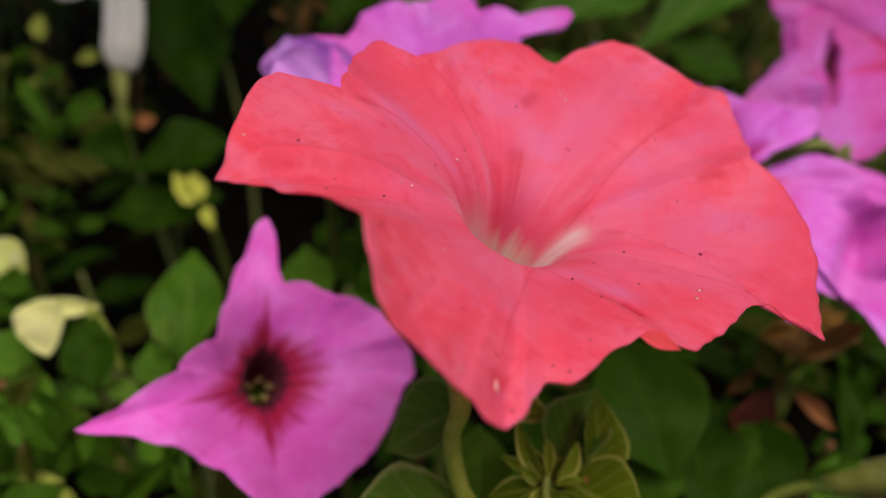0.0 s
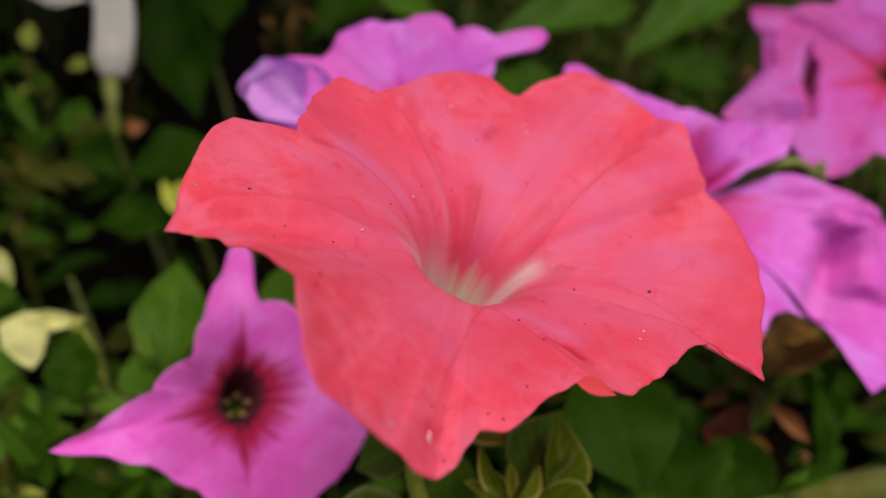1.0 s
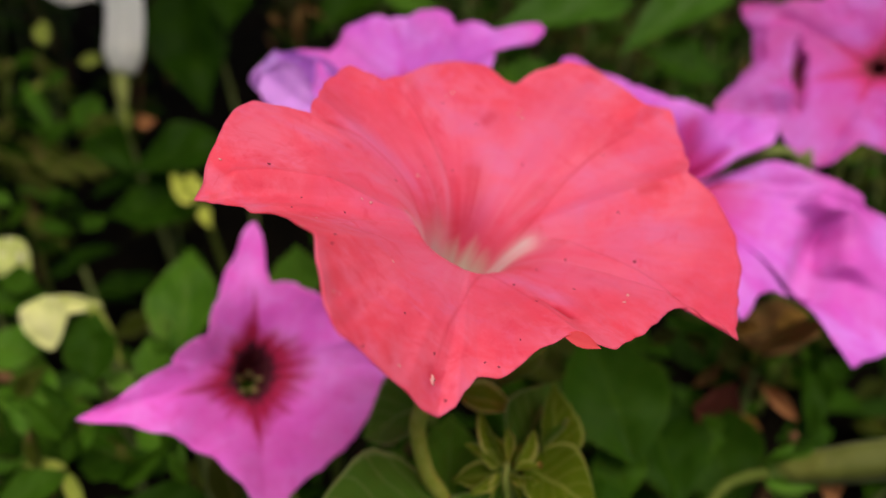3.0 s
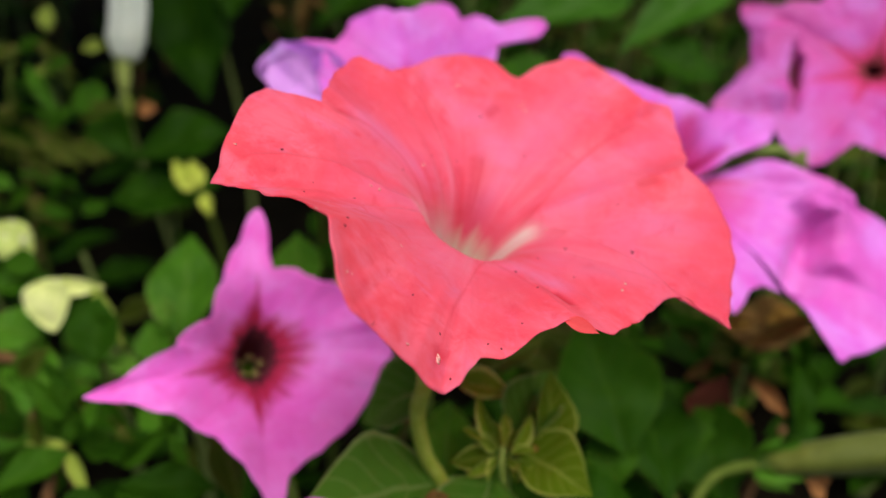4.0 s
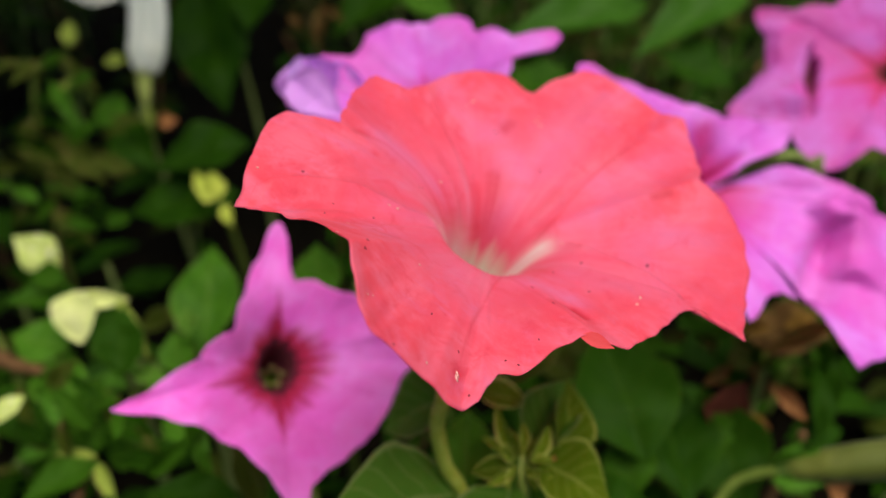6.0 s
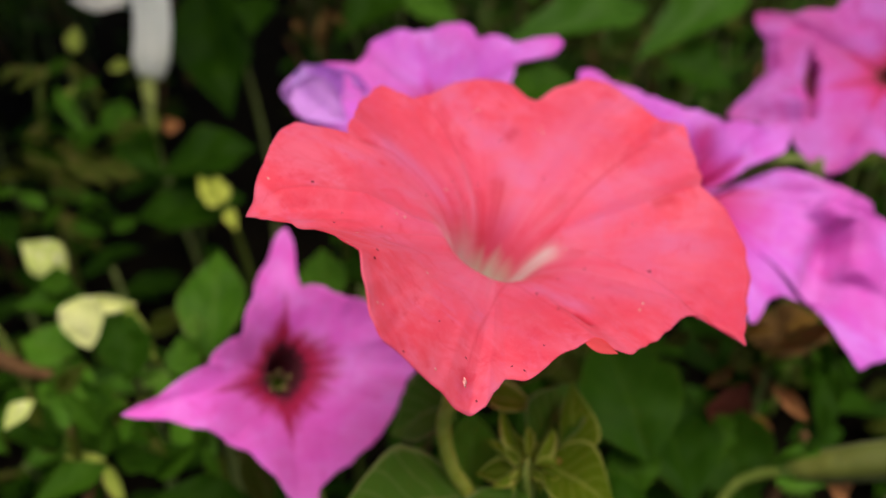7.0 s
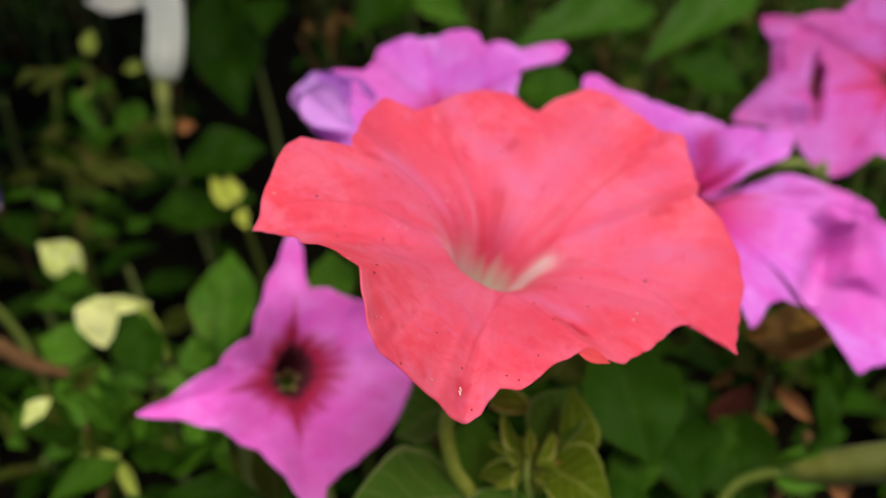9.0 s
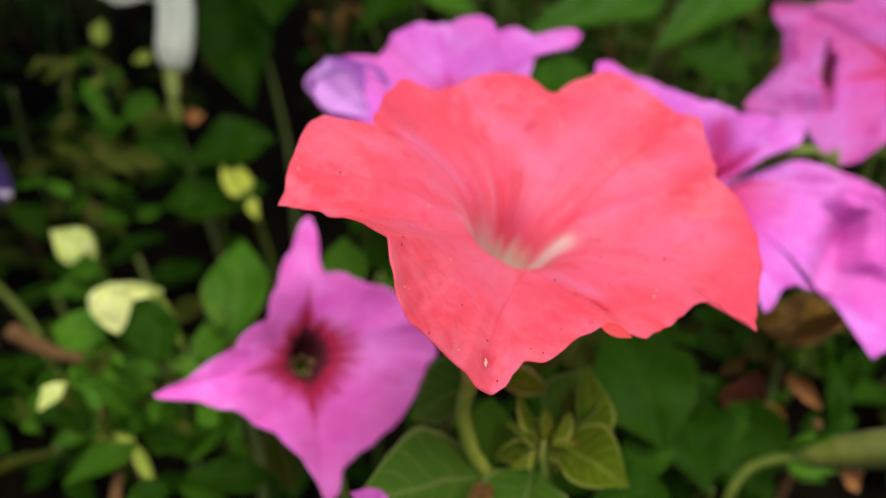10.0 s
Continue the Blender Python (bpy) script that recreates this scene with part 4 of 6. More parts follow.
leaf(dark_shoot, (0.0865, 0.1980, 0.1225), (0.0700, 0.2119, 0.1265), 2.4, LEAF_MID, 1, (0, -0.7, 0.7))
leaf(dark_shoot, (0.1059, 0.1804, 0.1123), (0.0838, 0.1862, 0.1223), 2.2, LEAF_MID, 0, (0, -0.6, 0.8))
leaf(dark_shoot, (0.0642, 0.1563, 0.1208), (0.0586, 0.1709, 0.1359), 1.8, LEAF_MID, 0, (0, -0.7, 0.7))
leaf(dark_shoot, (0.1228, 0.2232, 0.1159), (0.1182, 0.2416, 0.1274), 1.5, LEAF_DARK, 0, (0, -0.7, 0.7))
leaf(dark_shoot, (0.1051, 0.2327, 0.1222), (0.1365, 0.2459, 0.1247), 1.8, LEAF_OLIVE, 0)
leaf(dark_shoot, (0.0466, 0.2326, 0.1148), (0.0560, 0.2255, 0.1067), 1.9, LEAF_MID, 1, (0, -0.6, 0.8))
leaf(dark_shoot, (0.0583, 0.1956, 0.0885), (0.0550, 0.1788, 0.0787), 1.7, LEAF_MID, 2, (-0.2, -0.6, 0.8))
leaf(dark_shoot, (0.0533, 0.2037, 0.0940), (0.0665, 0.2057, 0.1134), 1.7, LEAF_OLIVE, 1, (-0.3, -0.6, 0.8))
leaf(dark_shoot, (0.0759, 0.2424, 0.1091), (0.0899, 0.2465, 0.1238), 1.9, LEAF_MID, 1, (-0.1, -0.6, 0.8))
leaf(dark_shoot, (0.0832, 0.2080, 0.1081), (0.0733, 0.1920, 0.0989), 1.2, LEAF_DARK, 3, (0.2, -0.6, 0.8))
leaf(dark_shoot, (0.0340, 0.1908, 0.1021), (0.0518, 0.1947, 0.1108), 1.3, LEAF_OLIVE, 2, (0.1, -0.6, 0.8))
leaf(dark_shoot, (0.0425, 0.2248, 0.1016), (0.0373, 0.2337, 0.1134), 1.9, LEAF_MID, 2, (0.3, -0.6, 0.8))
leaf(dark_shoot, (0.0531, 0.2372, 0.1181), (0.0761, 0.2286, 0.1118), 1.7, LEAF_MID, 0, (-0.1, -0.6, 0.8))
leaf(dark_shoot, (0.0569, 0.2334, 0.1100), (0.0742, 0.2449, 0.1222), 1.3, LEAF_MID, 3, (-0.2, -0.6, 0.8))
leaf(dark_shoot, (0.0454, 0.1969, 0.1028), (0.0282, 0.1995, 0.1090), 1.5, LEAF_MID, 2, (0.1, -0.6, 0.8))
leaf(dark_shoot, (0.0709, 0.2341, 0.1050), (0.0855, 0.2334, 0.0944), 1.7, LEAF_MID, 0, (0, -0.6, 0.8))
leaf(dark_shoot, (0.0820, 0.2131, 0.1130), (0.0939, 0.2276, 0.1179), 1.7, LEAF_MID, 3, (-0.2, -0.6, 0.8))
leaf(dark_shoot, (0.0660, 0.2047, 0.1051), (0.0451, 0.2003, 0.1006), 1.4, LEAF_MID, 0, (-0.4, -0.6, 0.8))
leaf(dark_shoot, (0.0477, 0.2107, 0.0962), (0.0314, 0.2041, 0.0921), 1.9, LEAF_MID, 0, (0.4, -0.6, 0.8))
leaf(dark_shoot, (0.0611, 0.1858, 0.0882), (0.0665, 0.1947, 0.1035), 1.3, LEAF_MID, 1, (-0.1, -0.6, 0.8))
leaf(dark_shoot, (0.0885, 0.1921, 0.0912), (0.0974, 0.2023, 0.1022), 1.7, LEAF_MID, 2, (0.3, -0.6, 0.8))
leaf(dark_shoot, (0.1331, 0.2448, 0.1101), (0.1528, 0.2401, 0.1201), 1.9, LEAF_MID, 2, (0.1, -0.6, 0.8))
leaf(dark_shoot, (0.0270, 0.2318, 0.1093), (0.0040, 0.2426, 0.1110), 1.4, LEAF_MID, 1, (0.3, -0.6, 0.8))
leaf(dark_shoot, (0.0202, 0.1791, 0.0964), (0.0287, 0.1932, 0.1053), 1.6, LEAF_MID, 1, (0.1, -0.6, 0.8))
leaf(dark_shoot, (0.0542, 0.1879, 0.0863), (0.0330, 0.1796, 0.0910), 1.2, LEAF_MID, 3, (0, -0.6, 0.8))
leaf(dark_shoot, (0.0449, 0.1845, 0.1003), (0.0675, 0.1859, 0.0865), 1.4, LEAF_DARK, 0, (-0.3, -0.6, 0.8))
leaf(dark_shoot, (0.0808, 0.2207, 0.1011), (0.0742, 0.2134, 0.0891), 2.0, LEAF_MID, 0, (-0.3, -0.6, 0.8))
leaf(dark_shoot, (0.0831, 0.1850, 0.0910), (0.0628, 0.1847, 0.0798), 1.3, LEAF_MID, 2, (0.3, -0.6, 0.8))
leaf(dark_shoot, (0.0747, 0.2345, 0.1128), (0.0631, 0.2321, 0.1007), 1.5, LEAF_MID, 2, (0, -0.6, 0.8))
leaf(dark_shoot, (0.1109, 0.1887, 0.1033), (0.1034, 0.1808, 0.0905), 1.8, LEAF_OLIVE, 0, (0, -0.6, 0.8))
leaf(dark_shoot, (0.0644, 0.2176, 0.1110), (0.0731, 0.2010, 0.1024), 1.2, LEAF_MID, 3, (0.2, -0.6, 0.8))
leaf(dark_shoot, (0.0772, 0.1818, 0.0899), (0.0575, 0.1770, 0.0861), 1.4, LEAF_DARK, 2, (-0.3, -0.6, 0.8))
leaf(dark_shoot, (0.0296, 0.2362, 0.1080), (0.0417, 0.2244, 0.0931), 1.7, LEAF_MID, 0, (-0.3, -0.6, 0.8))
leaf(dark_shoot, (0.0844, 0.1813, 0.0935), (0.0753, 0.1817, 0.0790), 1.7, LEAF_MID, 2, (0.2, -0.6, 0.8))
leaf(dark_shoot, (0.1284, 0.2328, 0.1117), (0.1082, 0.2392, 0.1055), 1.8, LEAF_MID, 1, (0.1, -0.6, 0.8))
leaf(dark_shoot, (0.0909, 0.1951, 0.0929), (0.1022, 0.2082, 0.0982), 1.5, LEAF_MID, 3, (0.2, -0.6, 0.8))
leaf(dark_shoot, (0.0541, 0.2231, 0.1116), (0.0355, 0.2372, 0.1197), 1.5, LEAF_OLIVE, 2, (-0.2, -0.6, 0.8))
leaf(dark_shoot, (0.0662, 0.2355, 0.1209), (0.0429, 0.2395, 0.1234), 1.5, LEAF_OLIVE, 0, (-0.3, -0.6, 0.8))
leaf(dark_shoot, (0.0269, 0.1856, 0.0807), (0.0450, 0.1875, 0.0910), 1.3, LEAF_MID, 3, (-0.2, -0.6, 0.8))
withered_shoot = thing("petunia_shoot", (0.1412, 0.2272, -0.0040), "shoot with withered brown leaves and dried petals", "plant", "leafy shoots")
part("stem", tube([(0.1412, 0.2272, -0.0040), (0.1452, 0.2232, 0.0472), (0.1412, 0.2072, 0.0984)], [0.0026, 0.0022, 0.0016]), STEM_BROWN, withered_shoot)
leaf(withered_shoot, (0.1479, 0.2061, 0.0966), (0.1545, 0.2374, 0.1299), 1.2, LEAF_DARK, 0, (0, -0.8, 0.5))
leaf(withered_shoot, (0.1466, 0.2188, 0.1378), (0.1150, 0.2293, 0.1361), 2.4, LEAF_BROWN, 1, (0, -0.5, 0.85), name="withered_leaf", label="withered brown leaf")
leaf(withered_shoot, (0.1348, 0.2000, 0.1571), (0.1133, 0.1980, 0.1459), 0.7, LEAF_GOLD, 0, (0, -0.6, 0.8), name="withered_leaf", label="curled tan leaf edge")
leaf(withered_shoot, (0.1272, 0.2153, 0.1163), (0.1438, 0.2095, 0.1023), 0.65, LEAF_TAN, 2, (0, -0.8, 0.6), name="dried_petal", label="dried tan petal")
leaf(withered_shoot, (0.0932, 0.1899, 0.1284), (0.1148, 0.1876, 0.1186), 2.6, LEAF_RED, 1, (0, -0.8, 0.6), name="dried_petal", label="wilted dark red petal")
leaf(withered_shoot, (0.1175, 0.2061, 0.1047), (0.1275, 0.2024, 0.0982), 0.9, LEAF_TAN, 5, (0, -0.8, 0.6), name="dried_petal", label="dried tan petal")
leaf(withered_shoot, (0.1346, 0.2060, 0.0964), (0.1662, 0.2172, 0.0956), 1.4, LEAF_DARK, 1)
leaf(withered_shoot, (0.1179, 0.2271, 0.1126), (0.1402, 0.2412, 0.1167), 1.4, LEAF_OLIVE, 2)
leaf(withered_shoot, (0.113, 0.2221, 0.1355), (0.1275, 0.2223, 0.1396), 0.50, LEAF_GOLD, 5, (0.2, -0.6, 0.8), name="withered_leaf", label="curled dry brown leaf")
leaf(withered_shoot, (0.1307, 0.2238, 0.1371), (0.1431, 0.2242, 0.1451), 0.45, LEAF_GOLD, 1, (-0.3, -0.6, 0.8), name="withered_leaf", label="curled dry brown leaf")
leaf(withered_shoot, (0.1159, 0.2098, 0.1343), (0.1075, 0.2144, 0.1413), 0.50, LEAF_OLIVE, 1, (-0.2, -0.6, 0.8))
leaf(withered_shoot, (0.1018, 0.2016, 0.1409), (0.1119, 0.1977, 0.1402), 0.70, LEAF_OLIVE, 3, (0.0, -0.6, 0.8))
leaf(withered_shoot, (0.128, 0.2247, 0.1193), (0.1431, 0.2325, 0.1249), 0.60, LEAF_OLIVE, 5, (0.3, -0.6, 0.8))
leaf(withered_shoot, (0.0967, 0.2038, 0.1254), (0.1083, 0.2058, 0.1347), 0.50, LEAF_BROWN, 5, (0.3, -0.6, 0.8), name="withered_leaf", label="curled dry brown leaf")
leaf(withered_shoot, (0.1138, 0.2032, 0.1233), (0.1087, 0.1991, 0.1098), 0.60, LEAF_RED, 5, (-0.2, -0.6, 0.8), name="withered_leaf", label="curled dry brown leaf")
leaf(withered_shoot, (0.1208, 0.2121, 0.1183), (0.1154, 0.2157, 0.1295), 0.35, LEAF_BROWN, 5, (0.3, -0.6, 0.8), name="withered_leaf", label="curled dry brown leaf")
leaf(withered_shoot, (0.1074, 0.1953, 0.1106), (0.1152, 0.1897, 0.1104), 0.70, LEAF_BROWN, 5, (0.1, -0.6, 0.8), name="withered_leaf", label="curled dry brown leaf")
leaf(withered_shoot, (0.1175, 0.2063, 0.1089), (0.1275, 0.2033, 0.103), 0.50, LEAF_GOLD, 1, (-0.3, -0.6, 0.8), name="withered_leaf", label="curled dry brown leaf")
leaf(withered_shoot, (0.1371, 0.2261, 0.1212), (0.1428, 0.2184, 0.1131), 0.50, LEAF_OLIVE, 1, (0.4, -0.6, 0.8))
leaf(withered_shoot, (0.1417, 0.2229, 0.1351), (0.1456, 0.2094, 0.1238), 0.90, LEAF_MID, 5, (-0.2, -0.6, 0.8))
leaf(withered_shoot, (0.0924, 0.2135, 0.1419), (0.1066, 0.2128, 0.1317), 0.60, LEAF_OLIVE, 5, (0.0, -0.6, 0.8))
leaf(withered_shoot, (0.0791, 0.203, 0.1447), (0.0891, 0.2058, 0.1504), 0.60, LEAF_OLIVE, 1, (-0.2, -0.6, 0.8))
leaf(withered_shoot, (0.1339, 0.2273, 0.1428), (0.1453, 0.2215, 0.1404), 0.40, LEAF_GOLD, 1, (-0.2, -0.6, 0.8), name="withered_leaf", label="curled dry brown leaf")
left_shoot = thing("petunia_shoot", (-0.1023, 0.2326, -0.0040), "green shoot with one large upright leaf", "plant", "leafy shoots")
part("stem", tube([(-0.1023, 0.2326, -0.0040), (-0.0983, 0.2311, 0.0568), (-0.1023, 0.2176, 0.1175)], [0.0026, 0.0022, 0.0016]), STEM, left_shoot)
leaf(left_shoot, (-0.0953, 0.2209, 0.1230), (-0.0993, 0.2613, 0.1562), 2.8, LEAF, 1, (0.1, -0.8, 0.5))
leaf(left_shoot, (-0.1005, 0.2137, 0.1207), (-0.1088, 0.2260, 0.1317), 1.6, LEAF, 0, (0, -0.8, 0.5))
leaf(left_shoot, (-0.0445, 0.2147, 0.1515), (-0.0499, 0.2380, 0.1675), 1.9, LEAF, 0, (0, -0.8, 0.5))
leaf(left_shoot, (-0.0304, 0.2238, 0.1571), (-0.0385, 0.2419, 0.1681), 1.7, LEAF_DARK, 1, (0, -0.8, 0.5))
leaf(left_shoot, (-0.0950, 0.2140, 0.1389), (-0.0978, 0.2210, 0.1468), 0.9, LEAF_DOWNY, 2, (0, -0.8, 0.5))
leaf(left_shoot, (-0.1004, 0.1964, 0.1308), (-0.1187, 0.2041, 0.1301), 0.8, LEAF_DOWNY, 0)
leaf(left_shoot, (-0.0953, 0.1960, 0.1300), (-0.1083, 0.1889, 0.1279), 1.1, LEAF, 0)
pale_shoot = thing("petunia_shoot", (-0.1355, 0.2288, -0.0040), "shoot with leaves coloured pale yellow-green as if sunlit", "plant", "leafy shoots")
part("stem", tube([(-0.1355, 0.2288, -0.0040), (-0.1265, 0.2273, 0.0634), (-0.1255, 0.2138, 0.1309)], [0.0026, 0.0022, 0.0016]), STEM, pale_shoot)
leaf(pale_shoot, (-0.1193, 0.2216, 0.149), (-0.1482, 0.2171, 0.1512), 0.75, LEAF_SUNLIT, 1, (0.0, -0.7, 0.7), label="leaf coloured pale yellow-green as if sunlit")
leaf(pale_shoot, (-0.1405, 0.2216, 0.1523), (-0.1354, 0.2076, 0.1384), 1.9, LEAF_SUNLIT, 8, (-0.1, -0.8, 0.5), label="leaf coloured pale yellow-green as if sunlit")
leaf(pale_shoot, (-0.1235, 0.2210, 0.1509), (-0.1080, 0.2037, 0.1333), 0.5, LEAF_LIME, 3, (0.3, -0.7, 0.5))
leaf(pale_shoot, (-0.1161, 0.1960, 0.1321), (-0.1176, 0.2076, 0.1558), 1.9, LEAF_DARK, 1, (0, -0.8, 0.5))
leaf(pale_shoot, (-0.1536, 0.2412, 0.1459), (-0.1682, 0.2402, 0.1483), 1.1, LEAF_MID, 0, (0, -0.7, 0.7))
leaf(pale_shoot, (-0.1633, 0.2554, 0.1425), (-0.1788, 0.2530, 0.1582), 1.7, LEAF_SUNLIT_GREEN, 3, (0, -0.7, 0.7), label="leaf coloured pale yellow-green as if sunlit")
leaf(pale_shoot, (-0.1523, 0.2453, 0.1352), (-0.1757, 0.2319, 0.1421), 1.7, LEAF_MID, 0)
leaf(pale_shoot, (-0.1373, 0.1731, 0.1432), (-0.1472, 0.1648, 0.1377), 0.8, LEAF_SUNLIT_GREEN, 0, label="leaf coloured pale yellow-green as if sunlit")
leaf(pale_shoot, (-0.1463, 0.2176, 0.1275), (-0.1674, 0.2176, 0.1376), 2.0, LEAF, 1)
leaf(pale_shoot, (-0.1320, 0.1963, 0.1209), (-0.1607, 0.2112, 0.1267), 2.0, LEAF, 0)
leaf(pale_shoot, (-0.1388, 0.1804, 0.1137), (-0.1693, 0.2010, 0.1292), 2.0, LEAF_DARK, 1)
low_shoot = thing("petunia_shoot", (-0.1235, 0.1637, -0.0040), "low shoot with a dry tan stem and small leaves", "plant", "leafy shoots")
part("stem", tube([(-0.1235, 0.1637, -0.0040), (-0.1175, 0.1717, 0.0588), (-0.1195, 0.1677, 0.1216)], [0.0026, 0.0022, 0.0016]), STEM_BROWN, low_shoot)
leaf(low_shoot, (-0.1133, 0.1632, 0.1237), (-0.1320, 0.1463, 0.1248), 1.2, LEAF_MID, 0)
leaf(low_shoot, (-0.1133, 0.1641, 0.1253), (-0.1316, 0.1670, 0.1244), 0.36, LEAF_LIME, 0)
leaf(low_shoot, (-0.1133, 0.1632, 0.1237), (-0.1021, 0.1484, 0.1183), 0.48, LEAF_LIME, 2)
leaf(low_shoot, (-0.0633, 0.1510, 0.1224), (-0.0898, 0.1448, 0.1318), 1.3, LEAF_DARK, 0)
leaf(low_shoot, (-0.0528, 0.1416, 0.1262), (-0.0675, 0.1736, 0.1313), 1.1, LEAF_OLIVE, 2)
leaf(low_shoot, (-0.1231, 0.1877, 0.1260), (-0.0932, 0.1694, 0.1244), 1.1, LEAF_DARK, 0)
leaf(low_shoot, (-0.1104, 0.1705, 0.1164), (-0.0784, 0.1659, 0.1282), 1.1, LEAF_DARK, 1)
leaf(low_shoot, (-0.0977, 0.1489, 0.1191), (-0.1086, 0.1401, 0.1239), 1.1, LEAF_DARK, 1)
leaf(low_shoot, (-0.0830, 0.1791, 0.1112), (-0.1052, 0.1956, 0.1195), 1.4, LEAF, 0)
lime_shoot = thing("petunia_shoot", (-0.1184, 0.3503, -0.0040), "thin shoot tipped with leaves coloured lime-yellow as if sunlit", "plant", "leafy shoots")
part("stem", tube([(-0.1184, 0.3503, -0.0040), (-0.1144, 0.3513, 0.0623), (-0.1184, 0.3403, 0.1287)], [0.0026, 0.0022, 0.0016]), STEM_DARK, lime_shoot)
leaf(lime_shoot, (-0.1243, 0.3417, 0.1311), (-0.1346, 0.3491, 0.1436), 0.9, LEAF_SUNLIT_LIME, 2, (0, -0.8, 0.6), label="leaf coloured lime-yellow as if sunlit")
leaf(lime_shoot, (-0.1214, 0.3425, 0.1324), (-0.1280, 0.3536, 0.1434), 0.8, LEAF_SUNLIT_LIME, 1, (0, -0.8, 0.6), label="leaf coloured lime-yellow as if sunlit")
leaf(lime_shoot, (-0.1213, 0.3377, 0.1322), (-0.1305, 0.3369, 0.1388), 0.7, LEAF_SUNLIT_LIME, 0, (0, -0.8, 0.6), label="leaf coloured lime-yellow as if sunlit")
leaf(lime_shoot, (-0.1196, 0.3399, 0.1321), (-0.1187, 0.3470, 0.1401), 0.6, LEAF_SUNLIT_LIME, 2, (0, -0.8, 0.6), label="leaf coloured lime-yellow as if sunlit")
leaf(lime_shoot, (-0.1184, 0.3403, 0.1287), (-0.1128, 0.3299, 0.1210), 0.7, LEAF_SUNLIT_LIME, 0, (0, -0.8, 0.6))
leaf(lime_shoot, (-0.1160, 0.3606, 0.1238), (-0.1721, 0.3418, 0.1317), 4.0, LEAF_DARK, 1)
leaf(lime_shoot, (-0.1103, 0.3748, 0.1478), (-0.1648, 0.3602, 0.1430), 3.6, LEAF_DARK, 0)
arching_shoot = thing("petunia_shoot", (-0.2220, 0.3549, -0.0040), "arching olive-green shoot with narrow leaves", "plant", "leafy shoots")
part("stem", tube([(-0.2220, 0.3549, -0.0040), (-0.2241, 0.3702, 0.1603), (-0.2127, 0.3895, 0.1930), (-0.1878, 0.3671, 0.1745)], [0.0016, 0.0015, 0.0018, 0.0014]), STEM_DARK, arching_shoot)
leaf(arching_shoot, (-0.2139, 0.3570, 0.1577), (-0.1665, 0.3387, 0.1460), 1.1, LEAF_OLIVE, 0)
leaf(arching_shoot, (-0.2172, 0.3872, 0.1890), (-0.2351, 0.3725, 0.1840), 1.4, LEAF_OLIVE, 0)
leaf(arching_shoot, (-0.1958, 0.3813, 0.1789), (-0.2169, 0.3795, 0.1760), 1.0, LEAF_LIME, 2)
leaf(arching_shoot, (-0.1786, 0.3803, 0.1574), (-0.2023, 0.3975, 0.1671), 2.0, LEAF, 0, (0, -0.8, 0.6))
leaf(arching_shoot, (-0.1848, 0.3802, 0.1573), (-0.1587, 0.3587, 0.1405), 2.6, LEAF_DARK, 0, (0, -0.8, 0.6))
leaf(arching_shoot, (-0.2074, 0.3788, 0.1945), (-0.1803, 0.3619, 0.1854), 0.7, LEAF_OLIVE, 3)
leaf(arching_shoot, (-0.2116, 0.3728, 0.1843), (-0.1884, 0.3494, 0.1642), 0.8, LEAF, 3)
leaf(arching_shoot, (-0.2156, 0.3638, 0.1690), (-0.2255, 0.3424, 0.1525), 0.9, LEAF_OLIVE, 3)
leaf(arching_shoot, (-0.2152, 0.3518, 0.1488), (-0.1849, 0.3327, 0.1358), 0.9, LEAF_OLIVE, 3)
leaf(arching_shoot, (-0.2149, 0.3443, 0.1361), (-0.1792, 0.3342, 0.1384), 0.8, LEAF, 3)
leaf(arching_shoot, (-0.1995, 0.3206, 0.1352), (-0.1748, 0.3050, 0.1283), 0.9, LEAF_OLIVE, 3)
leaf(arching_shoot, (-0.2052, 0.3220, 0.1375), (-0.2222, 0.3274, 0.1469), 0.8, LEAF, 3)
leaf(arching_shoot, (-0.2104, 0.4019, 0.1942), (-0.2122, 0.4097, 0.2075), 1.0, LEAF_LIME, 0, (0, -0.8, 0.6))
leaf(arching_shoot, (-0.1944, 0.3388, 0.1747), (-0.1814, 0.3399, 0.1609), 0.53, LEAF_MID, 3, (-0.3, -0.7, 0.7))
leaf(arching_shoot, (-0.1745, 0.3222, 0.1241), (-0.1645, 0.3336, 0.1287), 0.9, LEAF_MID, 3, (0.2, -0.7, 0.7))
leaf(arching_shoot, (-0.1734, 0.3161, 0.1309), (-0.1985, 0.3135, 0.1160), 0.86, LEAF_DARK, 2, (-0.1, -0.7, 0.7))
leaf(arching_shoot, (-0.2114, 0.3181, 0.1502), (-0.2314, 0.3088, 0.1488), 0.59, LEAF_MID, 0, (-0.3, -0.7, 0.7))
leaf(arching_shoot, (-0.1890, 0.3169, 0.1326), (-0.1710, 0.3167, 0.1511), 0.53, LEAF_DARK, 1, (-0.1, -0.7, 0.7))
leaf(arching_shoot, (-0.1960, 0.3247, 0.1544), (-0.1786, 0.3318, 0.1483), 0.52, LEAF_OLIVE, 2, (0.2, -0.7, 0.7))
leaf(arching_shoot, (-0.2042, 0.3835, 0.1930), (-0.2212, 0.3814, 0.1894), 0.79, LEAF_MID, 2, (-0.3, -0.7, 0.7))
leaf(arching_shoot, (-0.1747, 0.3420, 0.1744), (-0.1935, 0.3327, 0.1635), 0.74, LEAF_MID, 3, (-0.3, -0.7, 0.7))
leaf(arching_shoot, (-0.2216, 0.3693, 0.1734), (-0.1962, 0.3649, 0.1832), 0.65, LEAF_DARK, 3, (-0.1, -0.7, 0.7))
